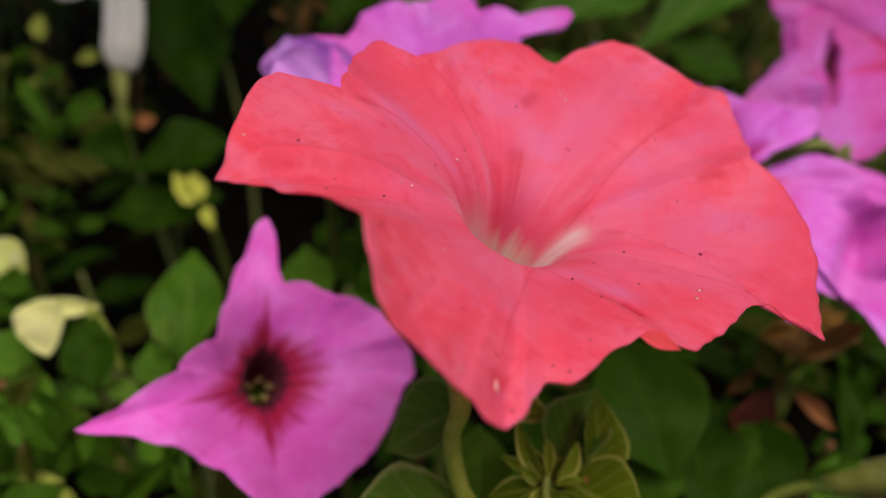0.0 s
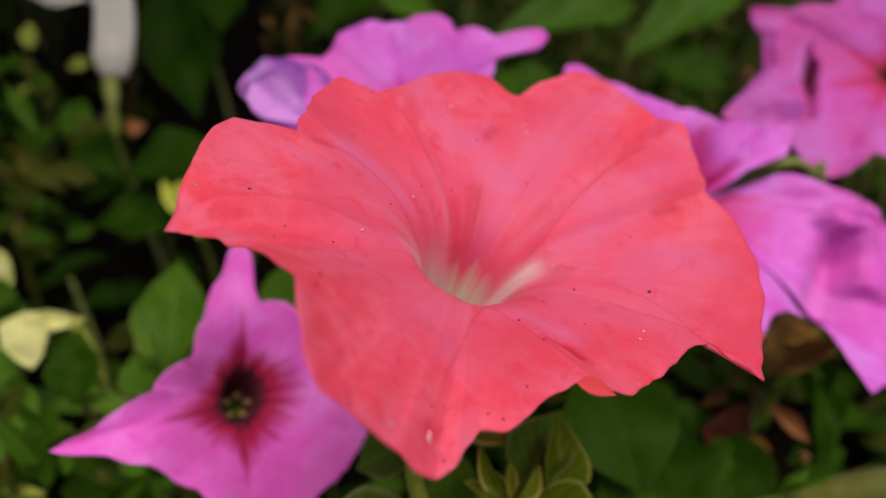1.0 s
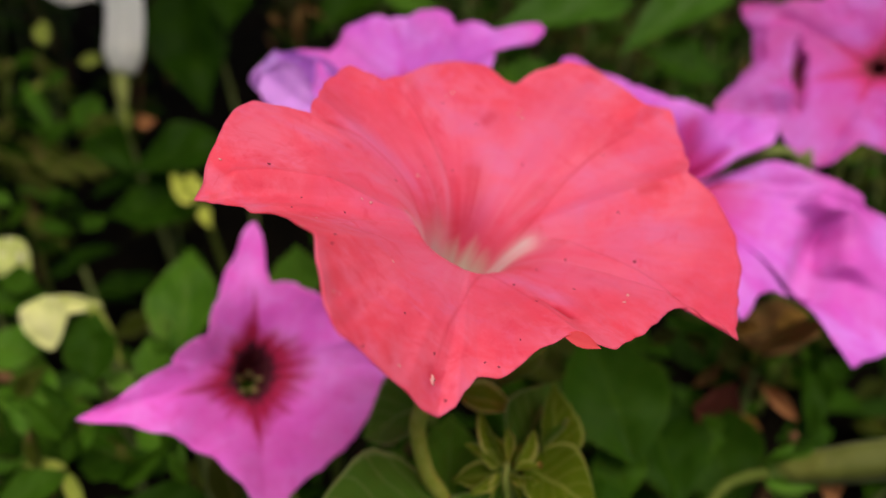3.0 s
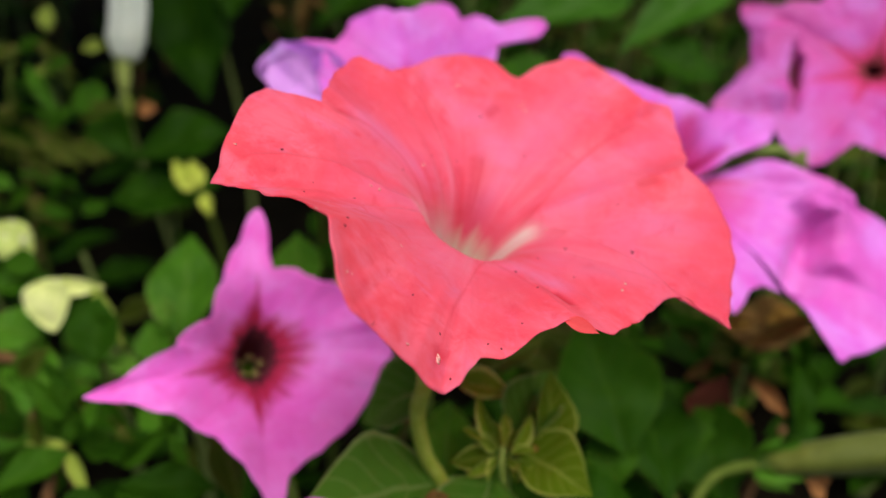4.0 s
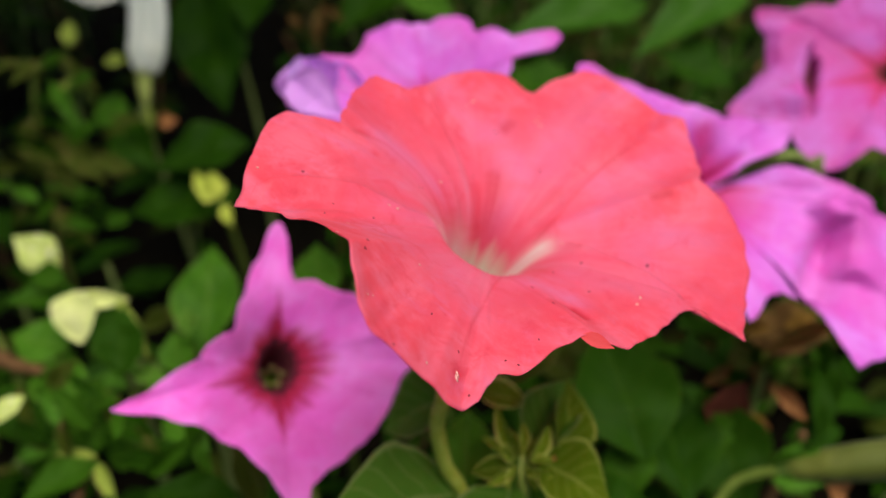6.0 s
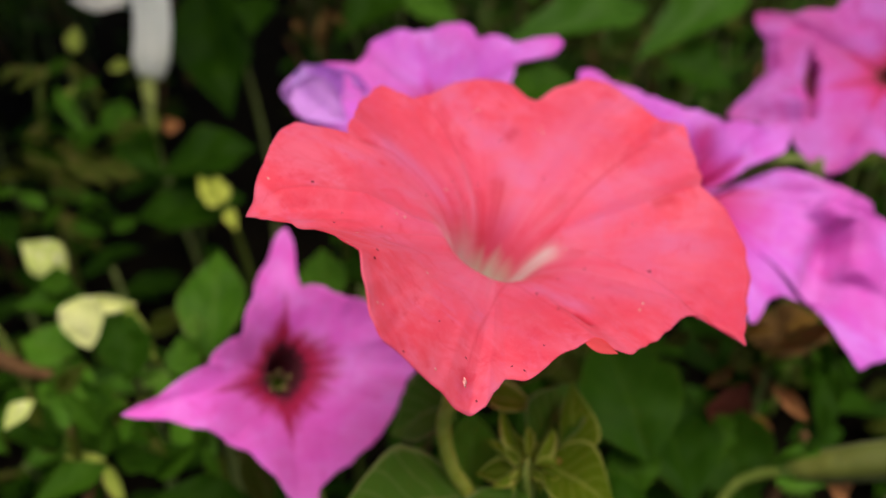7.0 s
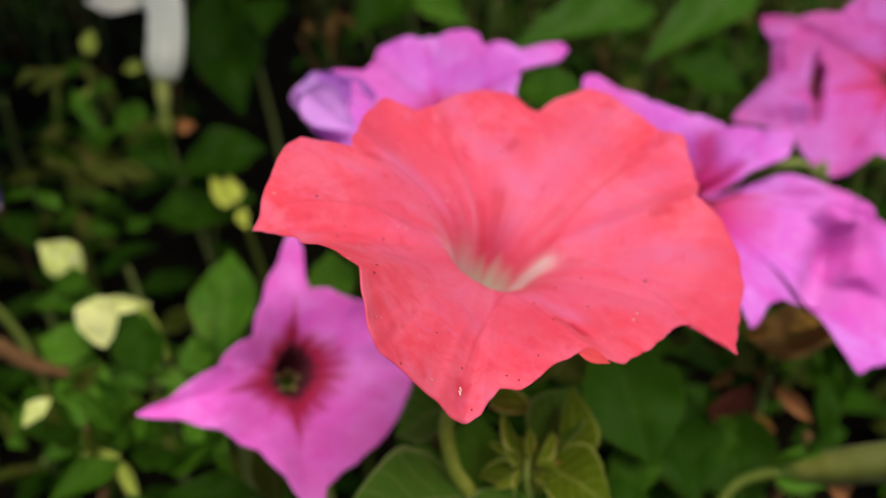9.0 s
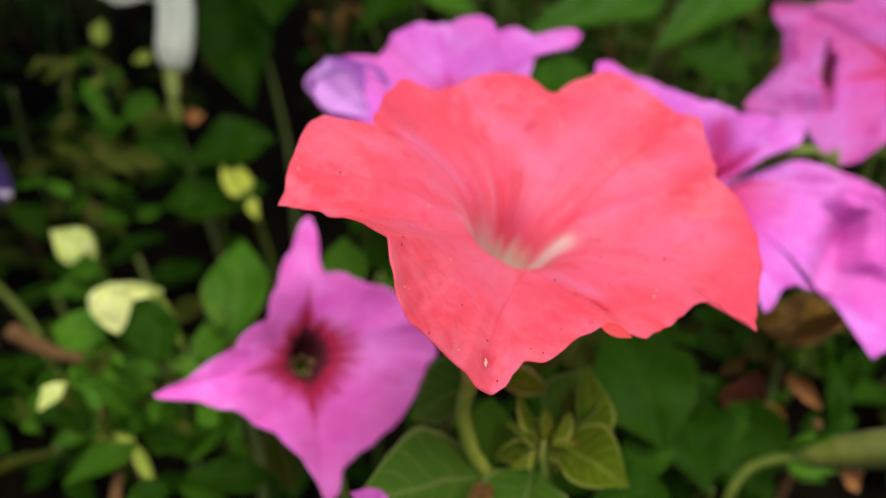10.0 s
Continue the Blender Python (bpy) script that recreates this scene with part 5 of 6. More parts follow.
leaf(arching_shoot, (-0.1768, 0.3273, 0.1608), (-0.1535, 0.3245, 0.1557), 0.88, LEAF_OLIVE, 1, (0.1, -0.7, 0.7))
leaf(arching_shoot, (-0.2106, 0.3211, 0.1353), (-0.2266, 0.3225, 0.1202), 0.89, LEAF_OLIVE, 0, (-0.4, -0.7, 0.7))
leaf(arching_shoot, (-0.1975, 0.3251, 0.1392), (-0.2080, 0.3175, 0.1272), 0.61, LEAF_MID, 2, (0.2, -0.7, 0.7))
leaf(arching_shoot, (-0.2270, 0.3560, 0.1597), (-0.1987, 0.3438, 0.1518), 0.79, LEAF_DARK, 2, (-0.3, -0.7, 0.7))
leaf(arching_shoot, (-0.2154, 0.3325, 0.1614), (-0.1885, 0.3248, 0.1592), 0.51, LEAF_OLIVE, 3, (-0, -0.7, 0.7))
leaf(arching_shoot, (-0.1901, 0.3394, 0.1730), (-0.2165, 0.3466, 0.1680), 0.51, LEAF_DARK, 2, (0, -0.7, 0.7))
leaf(arching_shoot, (-0.1880, 0.3113, 0.1339), (-0.1728, 0.3131, 0.1280), 0.79, LEAF_MID, 0, (0.2, -0.7, 0.7))
leaf(arching_shoot, (-0.2050, 0.3519, 0.1577), (-0.2224, 0.3511, 0.1416), 0.59, LEAF_DARK, 1, (-0.4, -0.7, 0.7))
leaf(arching_shoot, (-0.1983, 0.3475, 0.1471), (-0.1822, 0.3512, 0.1490), 0.57, LEAF_MID, 0, (-0.1, -0.7, 0.7))
leaf(arching_shoot, (-0.1911, 0.3270, 0.1636), (-0.1650, 0.3125, 0.1581), 0.88, LEAF_OLIVE, 3, (0.4, -0.7, 0.7))
leaf(arching_shoot, (-0.1804, 0.3596, 0.1933), (-0.1920, 0.3497, 0.1876), 0.54, LEAF_MID, 0, (0.4, -0.7, 0.7))
leaf(arching_shoot, (-0.1798, 0.3619, 0.1664), (-0.1609, 0.3653, 0.1668), 0.59, LEAF_OLIVE, 1, (-0.4, -0.7, 0.7))
leaf(arching_shoot, (-0.2225, 0.3577, 0.1422), (-0.1939, 0.3571, 0.1421), 0.63, LEAF_OLIVE, 0, (0.1, -0.7, 0.7))
leaf(arching_shoot, (-0.2124, 0.3559, 0.2000), (-0.2247, 0.3431, 0.1977), 0.89, LEAF_OLIVE, 0, (-0.4, -0.7, 0.7))
leaf(arching_shoot, (-0.1993, 0.3437, 0.1686), (-0.2250, 0.3429, 0.1702), 0.53, LEAF_OLIVE, 3, (-0, -0.7, 0.7))
leaf(arching_shoot, (-0.1759, 0.3445, 0.1649), (-0.1597, 0.3435, 0.1703), 0.51, LEAF_OLIVE, 2, (0.1, -0.7, 0.7))
leaf(arching_shoot, (-0.2145, 0.3342, 0.1514), (-0.2439, 0.3391, 0.1448), 0.79, LEAF_OLIVE, 2, (-0.3, -0.7, 0.7))
leaf(low_shoot, (-0.1093, 0.1880, 0.1151), (-0.1144, 0.1996, 0.1254), 1.0, LEAF_OLIVE, 0, (-0.2, -0.6, 0.8))
leaf(low_shoot, (-0.1475, 0.1984, 0.1216), (-0.1389, 0.2087, 0.1342), 0.94, LEAF_MID, 2, (-0.1, -0.6, 0.8))
leaf(low_shoot, (-0.1389, 0.1942, 0.1152), (-0.1338, 0.1918, 0.0994), 1.04, LEAF, 2, (0.1, -0.6, 0.8))
leaf(low_shoot, (-0.1571, 0.1918, 0.1064), (-0.1697, 0.2028, 0.1170), 0.86, LEAF_MID, 3, (-0, -0.6, 0.8))
leaf(low_shoot, (-0.1542, 0.1956, 0.1163), (-0.1744, 0.2043, 0.1170), 1.16, LEAF_OLIVE, 1, (-0.1, -0.6, 0.8))
leaf(low_shoot, (-0.1322, 0.1917, 0.1144), (-0.1257, 0.1993, 0.1291), 1.14, LEAF_MID, 0, (0.3, -0.6, 0.8))
leaf(low_shoot, (-0.1016, 0.1622, 0.1056), (-0.0836, 0.1606, 0.1003), 0.82, LEAF_MID, 2, (0.2, -0.6, 0.8))
leaf(low_shoot, (-0.1313, 0.1873, 0.1169), (-0.1251, 0.1919, 0.1259), 1.12, LEAF_MID, 1, (0.3, -0.6, 0.8))
leaf(low_shoot, (-0.0939, 0.1792, 0.1050), (-0.0875, 0.1862, 0.1206), 1.15, LEAF_MID, 3, (-0.4, -0.6, 0.8))
leaf(low_shoot, (-0.1086, 0.1820, 0.1081), (-0.1218, 0.1803, 0.1092), 1.16, LEAF_MID, 0, (0.4, -0.6, 0.8))
leaf(low_shoot, (-0.1031, 0.1802, 0.1081), (-0.0942, 0.1866, 0.1076), 0.82, LEAF, 2, (-0.2, -0.6, 0.8))
leaf(low_shoot, (-0.1463, 0.2039, 0.1158), (-0.1326, 0.2084, 0.1190), 0.89, LEAF_MID, 0, (-0.3, -0.6, 0.8))
leaf(low_shoot, (-0.1296, 0.1972, 0.1106), (-0.1185, 0.1991, 0.1166), 0.96, LEAF_MID, 0, (-0.2, -0.6, 0.8))
leaf(low_shoot, (-0.1427, 0.1826, 0.1093), (-0.1480, 0.1895, 0.1166), 1.13, LEAF_OLIVE, 0, (-0.3, -0.6, 0.8))
leaf(low_shoot, (-0.1194, 0.1704, 0.1104), (-0.1321, 0.1662, 0.0983), 0.95, LEAF_MID, 3, (-0.1, -0.6, 0.8))
leaf(low_shoot, (-0.1129, 0.1654, 0.1363), (-0.1266, 0.1733, 0.1482), 0.71, LEAF_MID, 2, (0.1, -0.6, 0.8))
leaf(low_shoot, (-0.1217, 0.1619, 0.1231), (-0.1208, 0.1678, 0.1421), 0.44, LEAF_OLIVE, 4, (-0.4, -0.6, 0.8))
leaf(low_shoot, (-0.0965, 0.162, 0.1191), (-0.0797, 0.1658, 0.1343), 0.68, LEAF_MID, 2, (0.4, -0.6, 0.8))
leaf(low_shoot, (-0.1183, 0.1658, 0.1374), (-0.1322, 0.1701, 0.1473), 0.71, LEAF, 1, (-0.5, -0.6, 0.8))
leaf(low_shoot, (-0.1174, 0.1576, 0.1174), (-0.1309, 0.1652, 0.1257), 0.71, LEAF_DARK, 2, (-0.5, -0.6, 0.8))
leaf(low_shoot, (-0.1516, 0.1708, 0.1219), (-0.1679, 0.1812, 0.1203), 0.55, LEAF, 1, (0.1, -0.6, 0.8))
leaf(low_shoot, (-0.1579, 0.1788, 0.1113), (-0.1639, 0.1795, 0.1301), 0.59, LEAF_OLIVE, 1, (0.2, -0.6, 0.8))
leaf(low_shoot, (-0.0945, 0.1699, 0.1218), (-0.1155, 0.1827, 0.1251), 0.46, LEAF_OLIVE, 0, (0.2, -0.6, 0.8))
leaf(low_shoot, (-0.0895, 0.1802, 0.1142), (-0.084, 0.1843, 0.1356), 0.71, LEAF_MID, 3, (-0.3, -0.6, 0.8))
leaf(low_shoot, (-0.1432, 0.1651, 0.1061), (-0.1303, 0.1651, 0.1247), 0.44, LEAF_DARK, 3, (-0.2, -0.6, 0.8))
leaf(low_shoot, (-0.1351, 0.1729, 0.1211), (-0.147, 0.177, 0.1297), 0.52, LEAF_DARK, 4, (0.2, -0.6, 0.8))
leaf(low_shoot, (-0.1207, 0.1752, 0.1339), (-0.1118, 0.1865, 0.1348), 0.53, LEAF_MID, 1, (0.2, -0.6, 0.8))
leaf(low_shoot, (-0.0748, 0.1606, 0.1199), (-0.0783, 0.1612, 0.1343), 0.42, LEAF, 1, (0.3, -0.6, 0.8))
leaf(low_shoot, (-0.1333, 0.1812, 0.139), (-0.123, 0.1843, 0.151), 0.74, LEAF_OLIVE, 2, (0.2, -0.6, 0.8))
leaf(low_shoot, (-0.1513, 0.1703, 0.127), (-0.1483, 0.1865, 0.1353), 0.46, LEAF_MID, 4, (0.4, -0.6, 0.8))
leaf(low_shoot, (-0.1124, 0.1739, 0.1417), (-0.1273, 0.1815, 0.1477), 0.43, LEAF_DARK, 0, (-0.3, -0.6, 0.8))
leaf(low_shoot, (-0.1187, 0.1717, 0.1187), (-0.1187, 0.1801, 0.1267), 0.49, LEAF_MID, 0, (0.1, -0.6, 0.8))
leaf(low_shoot, (-0.1101, 0.1769, 0.1218), (-0.1199, 0.1904, 0.1304), 0.71, LEAF_OLIVE, 4, (0.5, -0.6, 0.8))
leaf(low_shoot, (-0.1532, 0.1768, 0.1323), (-0.156, 0.1747, 0.1458), 0.71, LEAF_MID, 4, (-0.5, -0.6, 0.8))
leaf(low_shoot, (-0.1389, 0.1742, 0.1228), (-0.1448, 0.1856, 0.1404), 0.49, LEAF_OLIVE, 4, (-0.4, -0.6, 0.8))
leaf(low_shoot, (-0.1473, 0.1643, 0.1351), (-0.1489, 0.1749, 0.1401), 0.43, LEAF_MID, 2, (0.1, -0.6, 0.8))
leaf(low_shoot, (-0.1069, 0.1653, 0.1316), (-0.1008, 0.1685, 0.1423), 0.56, LEAF, 4, (-0.4, -0.6, 0.8))
leaf(low_shoot, (-0.1279, 0.1761, 0.1201), (-0.1421, 0.1836, 0.1337), 0.45, LEAF_DARK, 0, (-0.4, -0.6, 0.8))
part("stem", tube([(-0.1211, 0.1492, 0.1024), (-0.12, 0.1586, 0.114), (-0.118, 0.1683, 0.1223)], [0.0022, 0.0018, 0.0012]), STEM_BROWN, low_shoot)
back_shoot = thing("petunia_shoot", (0.1081, 0.4359, -0.0040), "leafy shoot with long glossy green leaves", "plant", "leafy shoots")
part("stem", tube([(0.1081, 0.4359, -0.0040), (0.1121, 0.4269, 0.0976), (0.1081, 0.4059, 0.1991)], [0.0026, 0.0022, 0.0016]), STEM, back_shoot)
leaf(back_shoot, (0.1078, 0.4145, 0.2138), (0.0254, 0.3678, 0.2138), 3.4, LEAF_GLOSSY, 0, (0, -0.5, 0.85))
leaf(back_shoot, (0.1632, 0.4207, 0.2239), (0.0951, 0.3738, 0.2039), 3.2, LEAF_GLOSSY, 0, (0, -0.5, 0.85))
leaf(back_shoot, (0.0620, 0.3329, 0.1939), (0.0267, 0.3280, 0.2054), 2.6, LEAF_MID, 1)
leaf(back_shoot, (0.1093, 0.3813, 0.1968), (0.1499, 0.3675, 0.1929), 3.4, LEAF_DARK, 1)
tall_shoot = thing("petunia_shoot", (-0.1409, 0.5031, -0.0040), "tall dark shoot with broad hanging leaves", "plant", "leafy shoots")
part("stem", tube([(-0.1409, 0.5031, -0.0040), (-0.1369, 0.4991, 0.0850), (-0.1409, 0.4831, 0.1740)], [0.0026, 0.0022, 0.0016]), STEM, tall_shoot)
leaf(tall_shoot, (-0.1706, 0.5261, 0.2078), (-0.1471, 0.4370, 0.1550), 5.4, LEAF_DARK, 1, (0, -0.8, 0.5))
leaf(tall_shoot, (-0.1268, 0.5001, 0.2027), (-0.1296, 0.4664, 0.1885), 2.6, LEAF_DARK, 0, (0, -0.8, 0.5))
leaf(tall_shoot, (-0.0952, 0.4415, 0.2017), (-0.0874, 0.4379, 0.1955), 0.6, LEAF_BROWN, 5, (0, -0.8, 0.6), name="withered_leaf", label="dried brown leaf")
leaf(tall_shoot, (-0.0721, 0.4360, 0.2119), (-0.0780, 0.4203, 0.1853), 0.7, LEAF_BROWN, 5, (0, -0.8, 0.6), name="withered_leaf", label="dried brown leaf")
leaf(tall_shoot, (-0.0720, 0.4336, 0.2078), (-0.0605, 0.4296, 0.2010), 0.5, LEAF_BROWN, 5, (0, -0.8, 0.6), name="withered_leaf", label="dried brown leaf")
leaf(tall_shoot, (-0.0283, 0.4615, 0.2155), (-0.0717, 0.4270, 0.1966), 3.4, LEAF_DARK, 0)
leaf(tall_shoot, (-0.0510, 0.4821, 0.2111), (0.0059, 0.4534, 0.2015), 3.4, LEAF, 0)

# ---- single things ----
white = thing("petunia_flower", (-0.1777, 0.4426, -0.0040), "white half-closed petunia on a thin upright stalk", "flower", "petunia flowers")
part("corolla", lathe([(-0.1857, 0.4317, 0.1659), (-0.1846, 0.4372, 0.1752), (-0.1836, 0.4458, 0.1898), (-0.1847, 0.4561, 0.2073), (-0.1950, 0.4708, 0.2223)], [0.0026, 0.0082, 0.0108, 0.0100, 0.0094, 0.011, 0.020], lobes=0.2, flare=0.004), WHITE, white)
part("calyx", lathe([(-0.1841, 0.4231, 0.1513), (-0.1853, 0.4277, 0.1592), (-0.1862, 0.4334, 0.1688)], [0.0015, 0.004, 0.0042], lobes=0.05, sides=16, count=10), LEAF_LIME, white)
part("stalk", tube([(-0.1841, 0.4234, 0.1519), (-0.1831, 0.4157, 0.1388), (-0.1777, 0.4426, -0.0040)], [0.0016, 0.0018, 0.002]), STEM, white)
leaf(white, (-0.1808, 0.4124, 0.1411), (-0.1825, 0.4203, 0.1544), 0.9, LEAF_LIME, 2, (0, -0.8, 0.5))
leaf(white, (-0.1925, 0.4280, 0.1794), (-0.2073, 0.4266, 0.1771), 0.8, LEAF_LIME, 2, (0, -0.8, 0.5))
leaf(white, (-0.1744, 0.4128, 0.1436), (-0.1645, 0.4151, 0.1475), 1.0, LEAF_TAN, 5, (0, -0.8, 0.5), name="withered_leaf", label="small dried tan leaf")
hang("petal", shape(1, WHITE_FLAT), white, "", leaf_pose((-0.1915, 0.4612, 0.2147), (-0.2346, 0.4503, 0.2167), 0.026, (0, -0.7, 0.6)))
bud = thing("petunia_bud", (0.0785, 0.1427, -0.0040), "long pale green petunia bud on a slender stalk", "flower bud")
part("bud_tube", lathe([(0.1099, 0.1639, 0.1236), (0.1205, 0.1618, 0.1279), (0.1328, 0.1599, 0.1324), (0.1487, 0.1567, 0.1388)], [0.002, 0.0042, 0.0056, 0.0062, 0.0064], lobes=0.04, sides=24), BUD, bud)
part("stalk", tube([(0.1106, 0.1639, 0.1237), (0.1002, 0.1595, 0.1260), (0.0923, 0.1554, 0.1251), (0.0861, 0.1494, 0.1189), (0.0850, 0.1484, 0.1005), (0.0823, 0.1460, 0.0575), (0.0785, 0.1427, -0.0040)], [0.0019, 0.0017, 0.0017, 0.0018, 0.002]), STEM_DARK, bud)
leaf(bud, (0.1086, 0.1639, 0.1236), (0.1220, 0.1621, 0.1363), 0.75, LEAF, 2, (0, -0.8, 0.5), name="sepal")
leaf(bud, (0.1086, 0.1639, 0.1236), (0.1232, 0.1558, 0.1255), 0.75, LEAF, 2, (0, -0.8, 0.5), name="sepal")
leaf(bud, (0.1086, 0.1639, 0.1236), (0.1207, 0.1567, 0.1193), 0.75, LEAF, 2, (0, -0.8, 0.5), name="sepal")
leaf(bud, (0.1086, 0.1639, 0.1236), (0.1194, 0.1689, 0.1320), 0.75, LEAF, 2, (0, -0.8, 0.5), name="sepal")
leaf(bud, (0.1261, 0.1620, 0.1202), (0.1364, 0.1596, 0.1161), 0.8, LEAF_TAN, 5, (0, -0.8, 0.5), name="dried_petal", label="dried orange-tan petal")
# one petal stands in for another magenta flower, mostly out of view
lone = thing("lone_petal", (-0.0211, 0.0926, 0.1807), "lone magenta petal standing in for a flower below", "petal")
hang("blade", shape(3, MAGENTA_FLAT), lone, "", leaf_pose((-0.0134, 0.0919, 0.1795), (-0.0251, 0.0956, 0.1818), 0.006, (0, -0.6, 0.8)))
violet = thing("petunia_flower", (-0.0467, 0.2569, -0.0040), "fading violet petunia, half-closed, beside a magenta one", "flower", "petunia flowers")
hang("petal", shape(6, LILAC_FLAT), violet, "", leaf_pose((-0.0295, 0.2027, 0.2305), (-0.0455, 0.2074, 0.2393), 0.014, (-0.3, -0.6, 0.75)))
hang("petal", shape(6, VIOLET_FLAT), violet, "", leaf_pose((-0.0362, 0.2234, 0.2234), (-0.0490, 0.2115, 0.2385), 0.02, (-0.3, -0.5, 0.85)))
hang("petal", shape(6, LILAC_FLAT), violet, "", leaf_pose((-0.0383, 0.2205, 0.2262), (-0.0432, 0.2248, 0.2416), 0.022000000000000002, (-0.2, -0.8, 0.4)))
hang("petal", shape(6, LILAC_FLAT), violet, "", leaf_pose((-0.0362, 0.2239, 0.2242), (-0.0332, 0.2283, 0.2397), 0.02, (0, -0.8, 0.5)))
part("stalk", tube([(-0.0378, 0.2251, 0.2222), (-0.0369, 0.2302, 0.2151), (-0.0467, 0.2569, -0.0040)], [0.0018, 0.0018, 0.002]), STEM_DARK, violet)
stem = thing("petunia_shoot", (0.1385, 0.2502, -0.0040), "bare green shoot rising between two magenta flowers", "plant", "leafy shoots")
part("stem", tube([(0.0928, 0.2237, 0.2017), (0.1074, 0.2292, 0.2035), (0.1231, 0.2342, 0.2043), (0.1343, 0.2445, 0.1944), (0.1385, 0.2442, 0.1819), (0.1385, 0.2502, -0.0040)], [0.0014, 0.0019, 0.002, 0.002, 0.0022]), STEM, stem)
twig = thing("twig", (-0.1799, 0.2107, 0.1371), "dry brown twig lying across the leaves", "twig")
part("bark", tube([(-0.1799, 0.2107, 0.1371), (-0.1718, 0.2093, 0.1317), (-0.1597, 0.2071, 0.1274), (-0.1464, 0.2064, 0.1253)], [0.0040, 0.0034, 0.0026, 0.0012], wobble=0.3), TWIG, twig)
BICOLOUR_SET = ((-0.2400, 0.2814, 0.1680), (0.350, -0.306, 0.870), (1.000, 0.000, 0.000))
BICOLOUR_PETALS = [(k * 72, [(k * 72 - 28, 2.6, 0.1), (k * 72, 3.0, 0.0), (k * 72 + 28, 2.7, 0.1)]) for k in range(5)]
petunia("petunia_flower", BICOLOUR_SET, BICOLOUR_PETALS, BICOLOUR, THROAT_DARK, "deep purple petunia striped with white", 1.2, 0.35, 2.2, steps=120, rings=20, foot=(-0.232, 0.301, -0.004))

# ---- small tree hanging over the far left and shrub behind, unseen, added for shade ----
def shrub(at, spread, high, count, seed, lean=(0, 0), low=0.10, name="garden_shrub", label="unseen dense shrub added behind the bed to block sky light"):
    rnd = random.Random(seed)
    bush = thing(name, at, label, name.split("_")[1])
    foot = Vector(at)
    for k in range(6):
        a = 1.05 * k + 0.3
        tip = foot + Vector((lean[0] + spread[0] * 0.6 * math.cos(a), lean[1] + spread[1] * 0.6 * math.sin(a), high * 0.85))
        part("limb", tube([foot + Vector((0.02 * math.cos(a), 0.02 * math.sin(a), -0.01)), (foot + tip) / 2 + Vector((0, 0, high * 0.1)), tip], [0.012, 0.008, 0.003], sides=8, count=12), STEM_BROWN, bush)
    bm = bmesh.new()
    uv = bm.loops.layers.uv.new("blade")
    # leaves sit in uneven clumps with gaps between them
    clumps = []
    while len(clumps) < 34:
        p = Vector((rnd.uniform(-1, 1), rnd.uniform(-1, 1), rnd.uniform(-1, 1)))
        if 0.2 < p.length < 0.92:
            clumps.append((p, rnd.uniform(0.16, 0.30)))
    for k in range(count):
        p, loose = clumps[k % len(clumps)]
        p = p + Vector((rnd.gauss(0, loose), rnd.gauss(0, loose), rnd.gauss(0, loose * 0.7)))
        c = foot + Vector((lean[0] + p.x * spread[0], lean[1] + p.y * spread[1], high * (0.5 + 0.5 * low + (0.5 - 0.5 * low) * p.z)))
        y = Vector((p.x + rnd.uniform(-0.6, 0.6), p.y + rnd.uniform(-0.6, 0.6), rnd.uniform(-0.6, 0.5))).normalized()
        x = y.cross(Vector((rnd.uniform(-0.5, 0.5), rnd.uniform(-0.5, 0.5), 1))).normalized()
        z, long = x.cross(y), rnd.uniform(0.04, 0.07)
        wide = long * 0.28
        spots = [(0, 0, 0), (wide, 0.4 * long, 0.1 * long), (0.6 * wide, 0.75 * long, 0.05 * long), (0, long, -0.1 * long), (-0.6 * wide, 0.75 * long, 0.05 * long), (-wide, 0.4 * long, 0.1 * long)]
        v = [bm.verts.new(c + x * q[0] + y * q[1] + z * q[2]) for q in spots]
        for face in ((0, 1, 2, 3), (0, 3, 4, 5)):
            f = bm.faces.new([v[i] for i in face])
            for loop, i in zip(f.loops, face):
                loop[uv].uv = (0.5 + spots[i][0] / (2 * wide), spots[i][1] / long)
    part("crown", bm, LEAF, bush)
    return bush


shrub((-0.95, 0.75, 0.0), (0.36, 0.42, 0.0), 1.2, 14000, 5, (0.61, -0.08), 0.42, "garden_tree", "unseen leafy tree added to shade the far left of the bed")
shrub((-0.15, 1.55, 0.0), (0.75, 0.25, 0.0), 1.1, 3600, 8)

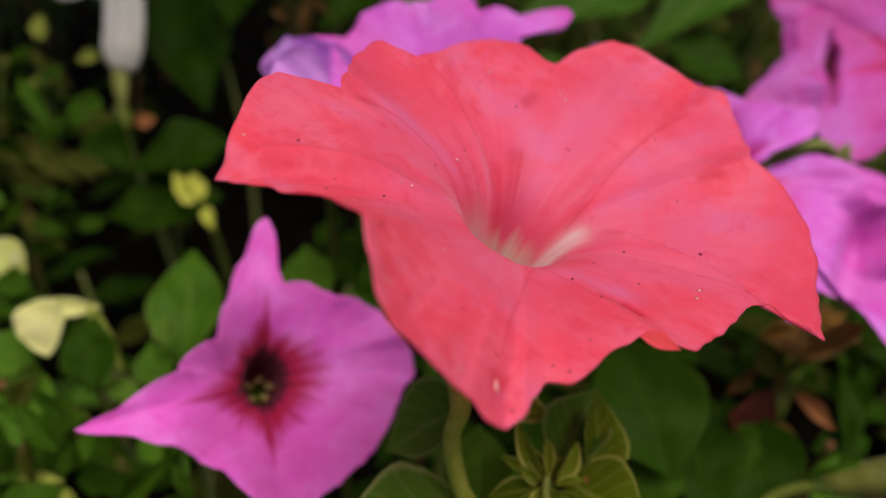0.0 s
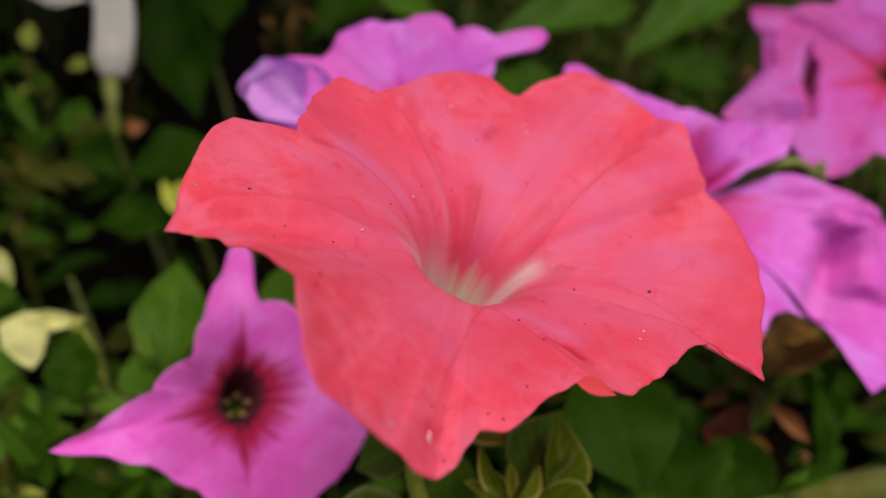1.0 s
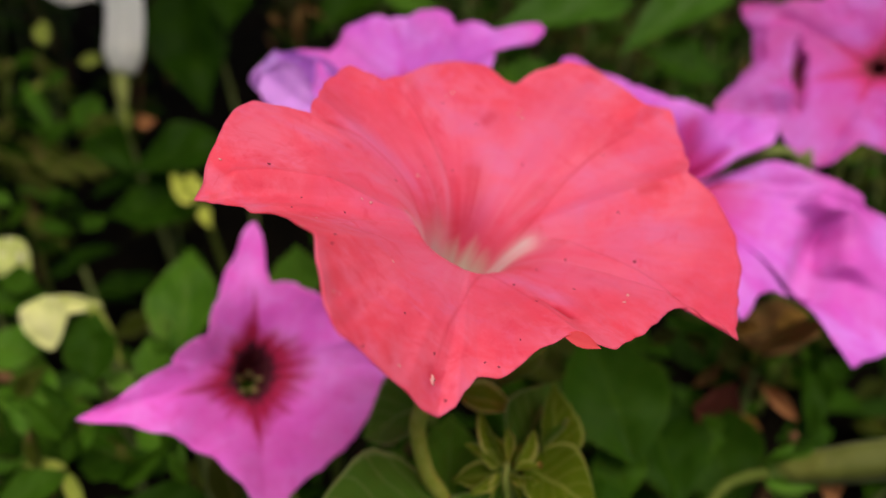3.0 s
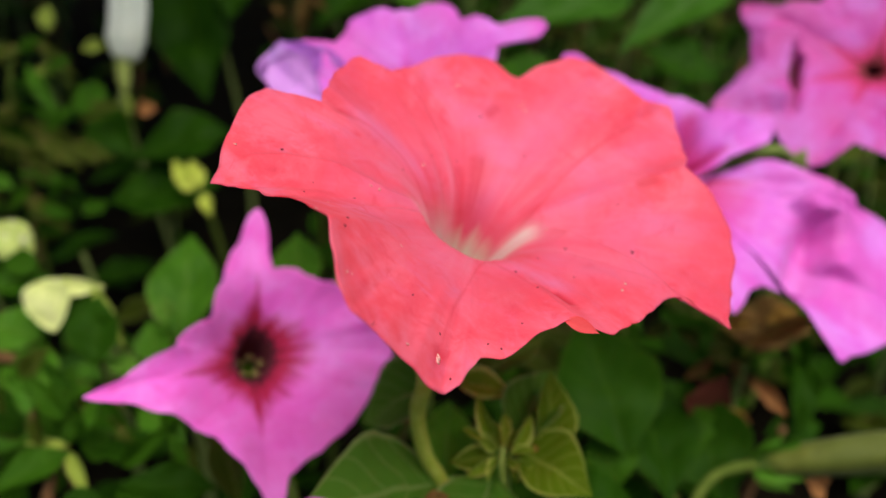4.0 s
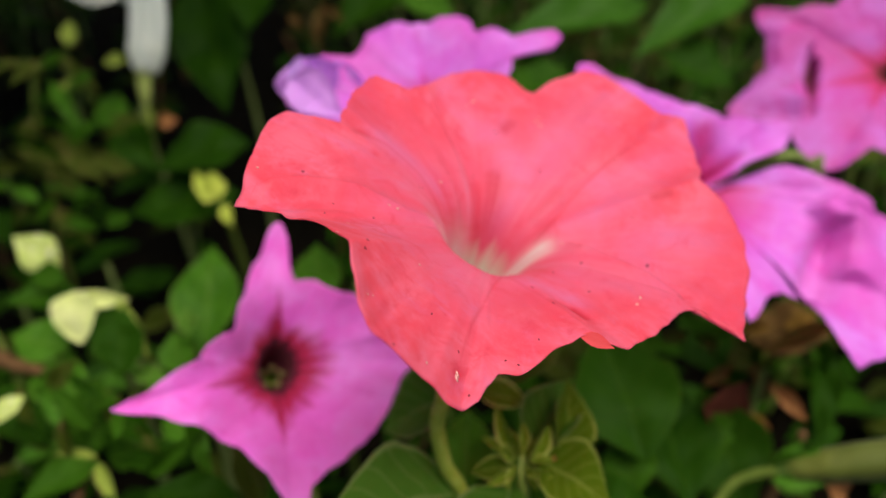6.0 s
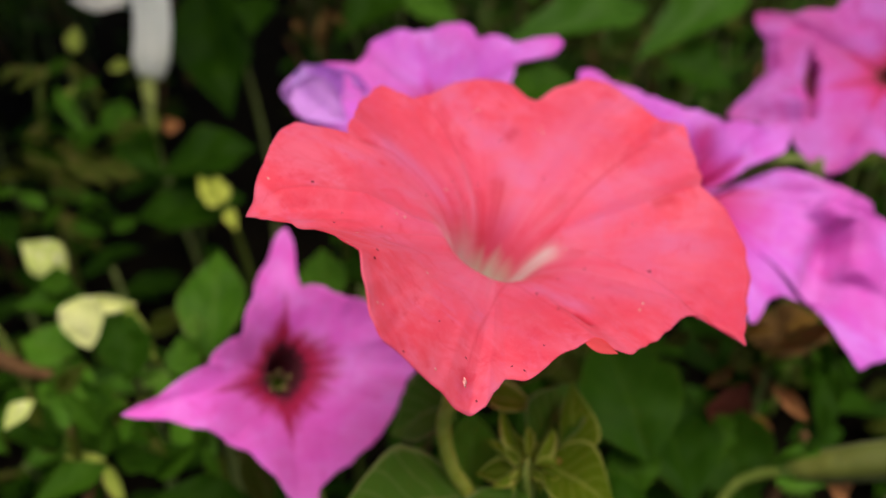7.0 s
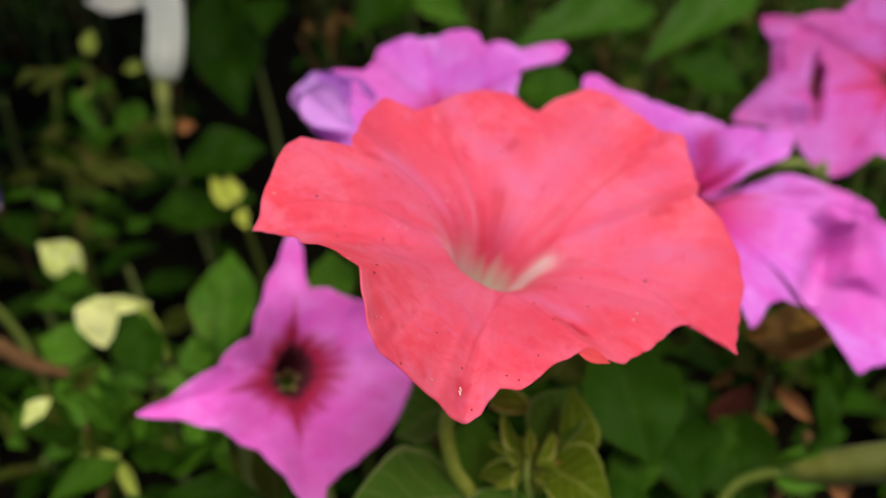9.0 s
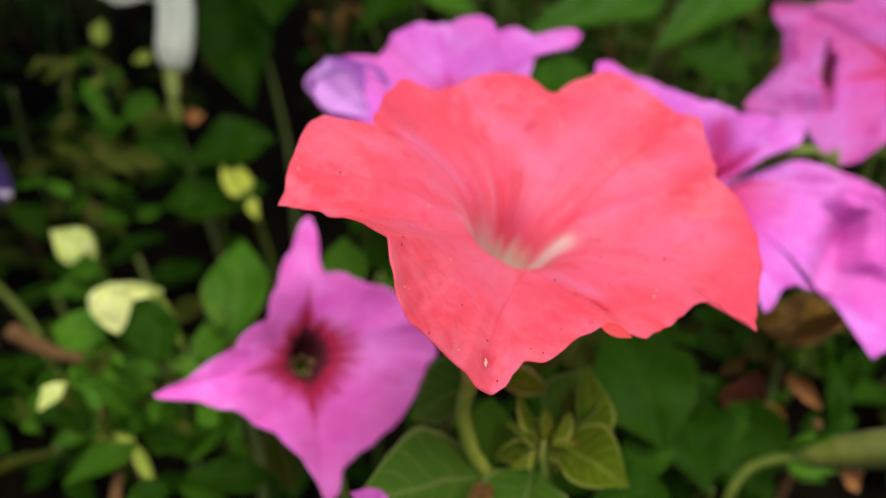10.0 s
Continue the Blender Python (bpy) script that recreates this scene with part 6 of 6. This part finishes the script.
# ---- low ground cover all round ----
def ground_cover(count, seed):
    rnd = random.Random(seed)
    bm = bmesh.new()
    uv = bm.loops.layers.uv.new("blade")
    made = 0
    while made < count:
        px, py = rnd.gauss(0, 1.25), rnd.gauss(0.5, 1.25)
        if abs(px) < 0.2 and -0.2 < py < 0.24 or -0.6 < px < -0.04 and 0.3 < py < 1.3 and rnd.random() < (0.97 if -0.40 * py < px < -0.20 * py else 0.75):
            continue
        made += 1
        c = Vector((px, py, rnd.uniform(0.012, 0.05)))
        a = rnd.uniform(0, 6.28)
        y = Vector((math.cos(a), math.sin(a), rnd.uniform(-0.25, 0.5))).normalized()
        x = y.cross(Vector((rnd.uniform(-0.3, 0.3), rnd.uniform(-0.3, 0.3), 1))).normalized()
        z, long = x.cross(y), rnd.uniform(0.028, 0.05)
        wide = long * 0.24
        spots = [(0, 0, 0), (wide, 0.4 * long, 0.1 * long), (0.6 * wide, 0.75 * long, 0.05 * long), (0, long, -0.1 * long), (-0.6 * wide, 0.75 * long, 0.05 * long), (-wide, 0.4 * long, 0.1 * long)]
        v = [bm.verts.new(c + x * q[0] + y * q[1] + z * q[2]) for q in spots]
        for face in ((0, 1, 2, 3), (0, 3, 4, 5)):
            f = bm.faces.new([v[i] for i in face])
            for loop, i in zip(f.loops, face):
                loop[uv].uv = (0.5 + spots[i][0] / (2 * wide), spots[i][1] / long)
    me = bpy.data.meshes.new("ground_cover")
    bm.to_mesh(me)
    bm.free()
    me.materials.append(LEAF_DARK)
    me.shade_smooth()
    return tagged(new("ground_cover", me), "low dark green leaves covering the soil", "ground cover", kind="stuff")


ground_cover(9000, 21)

# ---- the bed behind: shoots of leaves, thinning towards the back ----
chance = random.Random(11)


def wild_shoot(px, py, high, leaves, mats):
    plant = thing("petunia_shoot", (px, py, -0.004), "low leafy green shoot rooted in the flower bed", "plant", "leafy shoots")
    lean = Vector((chance.uniform(-0.03, 0.03), chance.uniform(-0.04, 0.01), 0))
    top = Vector((px, py, high)) + lean
    root = Vector((px, py, -0.004))
    line = spline([root, (root + top) / 2 + Vector((chance.uniform(-0.01, 0.01), 0, 0)), top], 20)
    part("stem", tube([root, line[10], top], [0.0024, 0.002, 0.0013], sides=7, count=9), chance.choice((STEM, STEM, STEM_BROWN)), plant)
    turn = chance.uniform(0, 6.28)
    for k in range(leaves):
        u = 0.25 + 0.75 * k / max(1, leaves - 1)
        base = line[min(19, int(u * 19))]
        turn += 2.4 + chance.uniform(-0.3, 0.3)
        long = chance.uniform(0.030, 0.052) * (1.1 - 0.35 * u)
        rise = chance.uniform(-0.35, 0.55)
        way = Vector((math.cos(turn), math.sin(turn), rise)).normalized()
        leaf(plant, base, base + way * long, 100 * long * chance.uniform(0.28, 0.42), chance.choice(mats), chance.randrange(5), (chance.uniform(-0.3, 0.3), -0.3, 0.9))
    return plant


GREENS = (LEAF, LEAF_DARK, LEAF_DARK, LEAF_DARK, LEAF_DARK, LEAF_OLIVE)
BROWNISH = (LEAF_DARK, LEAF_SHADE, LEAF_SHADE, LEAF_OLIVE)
for row in range(15):
    py = 0.265 + 0.07 * row
    across = 0.17 + 0.60 * py
    count = int(across * 2 / 0.058)
    for k in range(count):
        px = 0.03 + across * (2 * (k + chance.uniform(0.15, 0.85)) / count - 1)
        # back left: fewer shoots and darker leaves, the shade put into their colour
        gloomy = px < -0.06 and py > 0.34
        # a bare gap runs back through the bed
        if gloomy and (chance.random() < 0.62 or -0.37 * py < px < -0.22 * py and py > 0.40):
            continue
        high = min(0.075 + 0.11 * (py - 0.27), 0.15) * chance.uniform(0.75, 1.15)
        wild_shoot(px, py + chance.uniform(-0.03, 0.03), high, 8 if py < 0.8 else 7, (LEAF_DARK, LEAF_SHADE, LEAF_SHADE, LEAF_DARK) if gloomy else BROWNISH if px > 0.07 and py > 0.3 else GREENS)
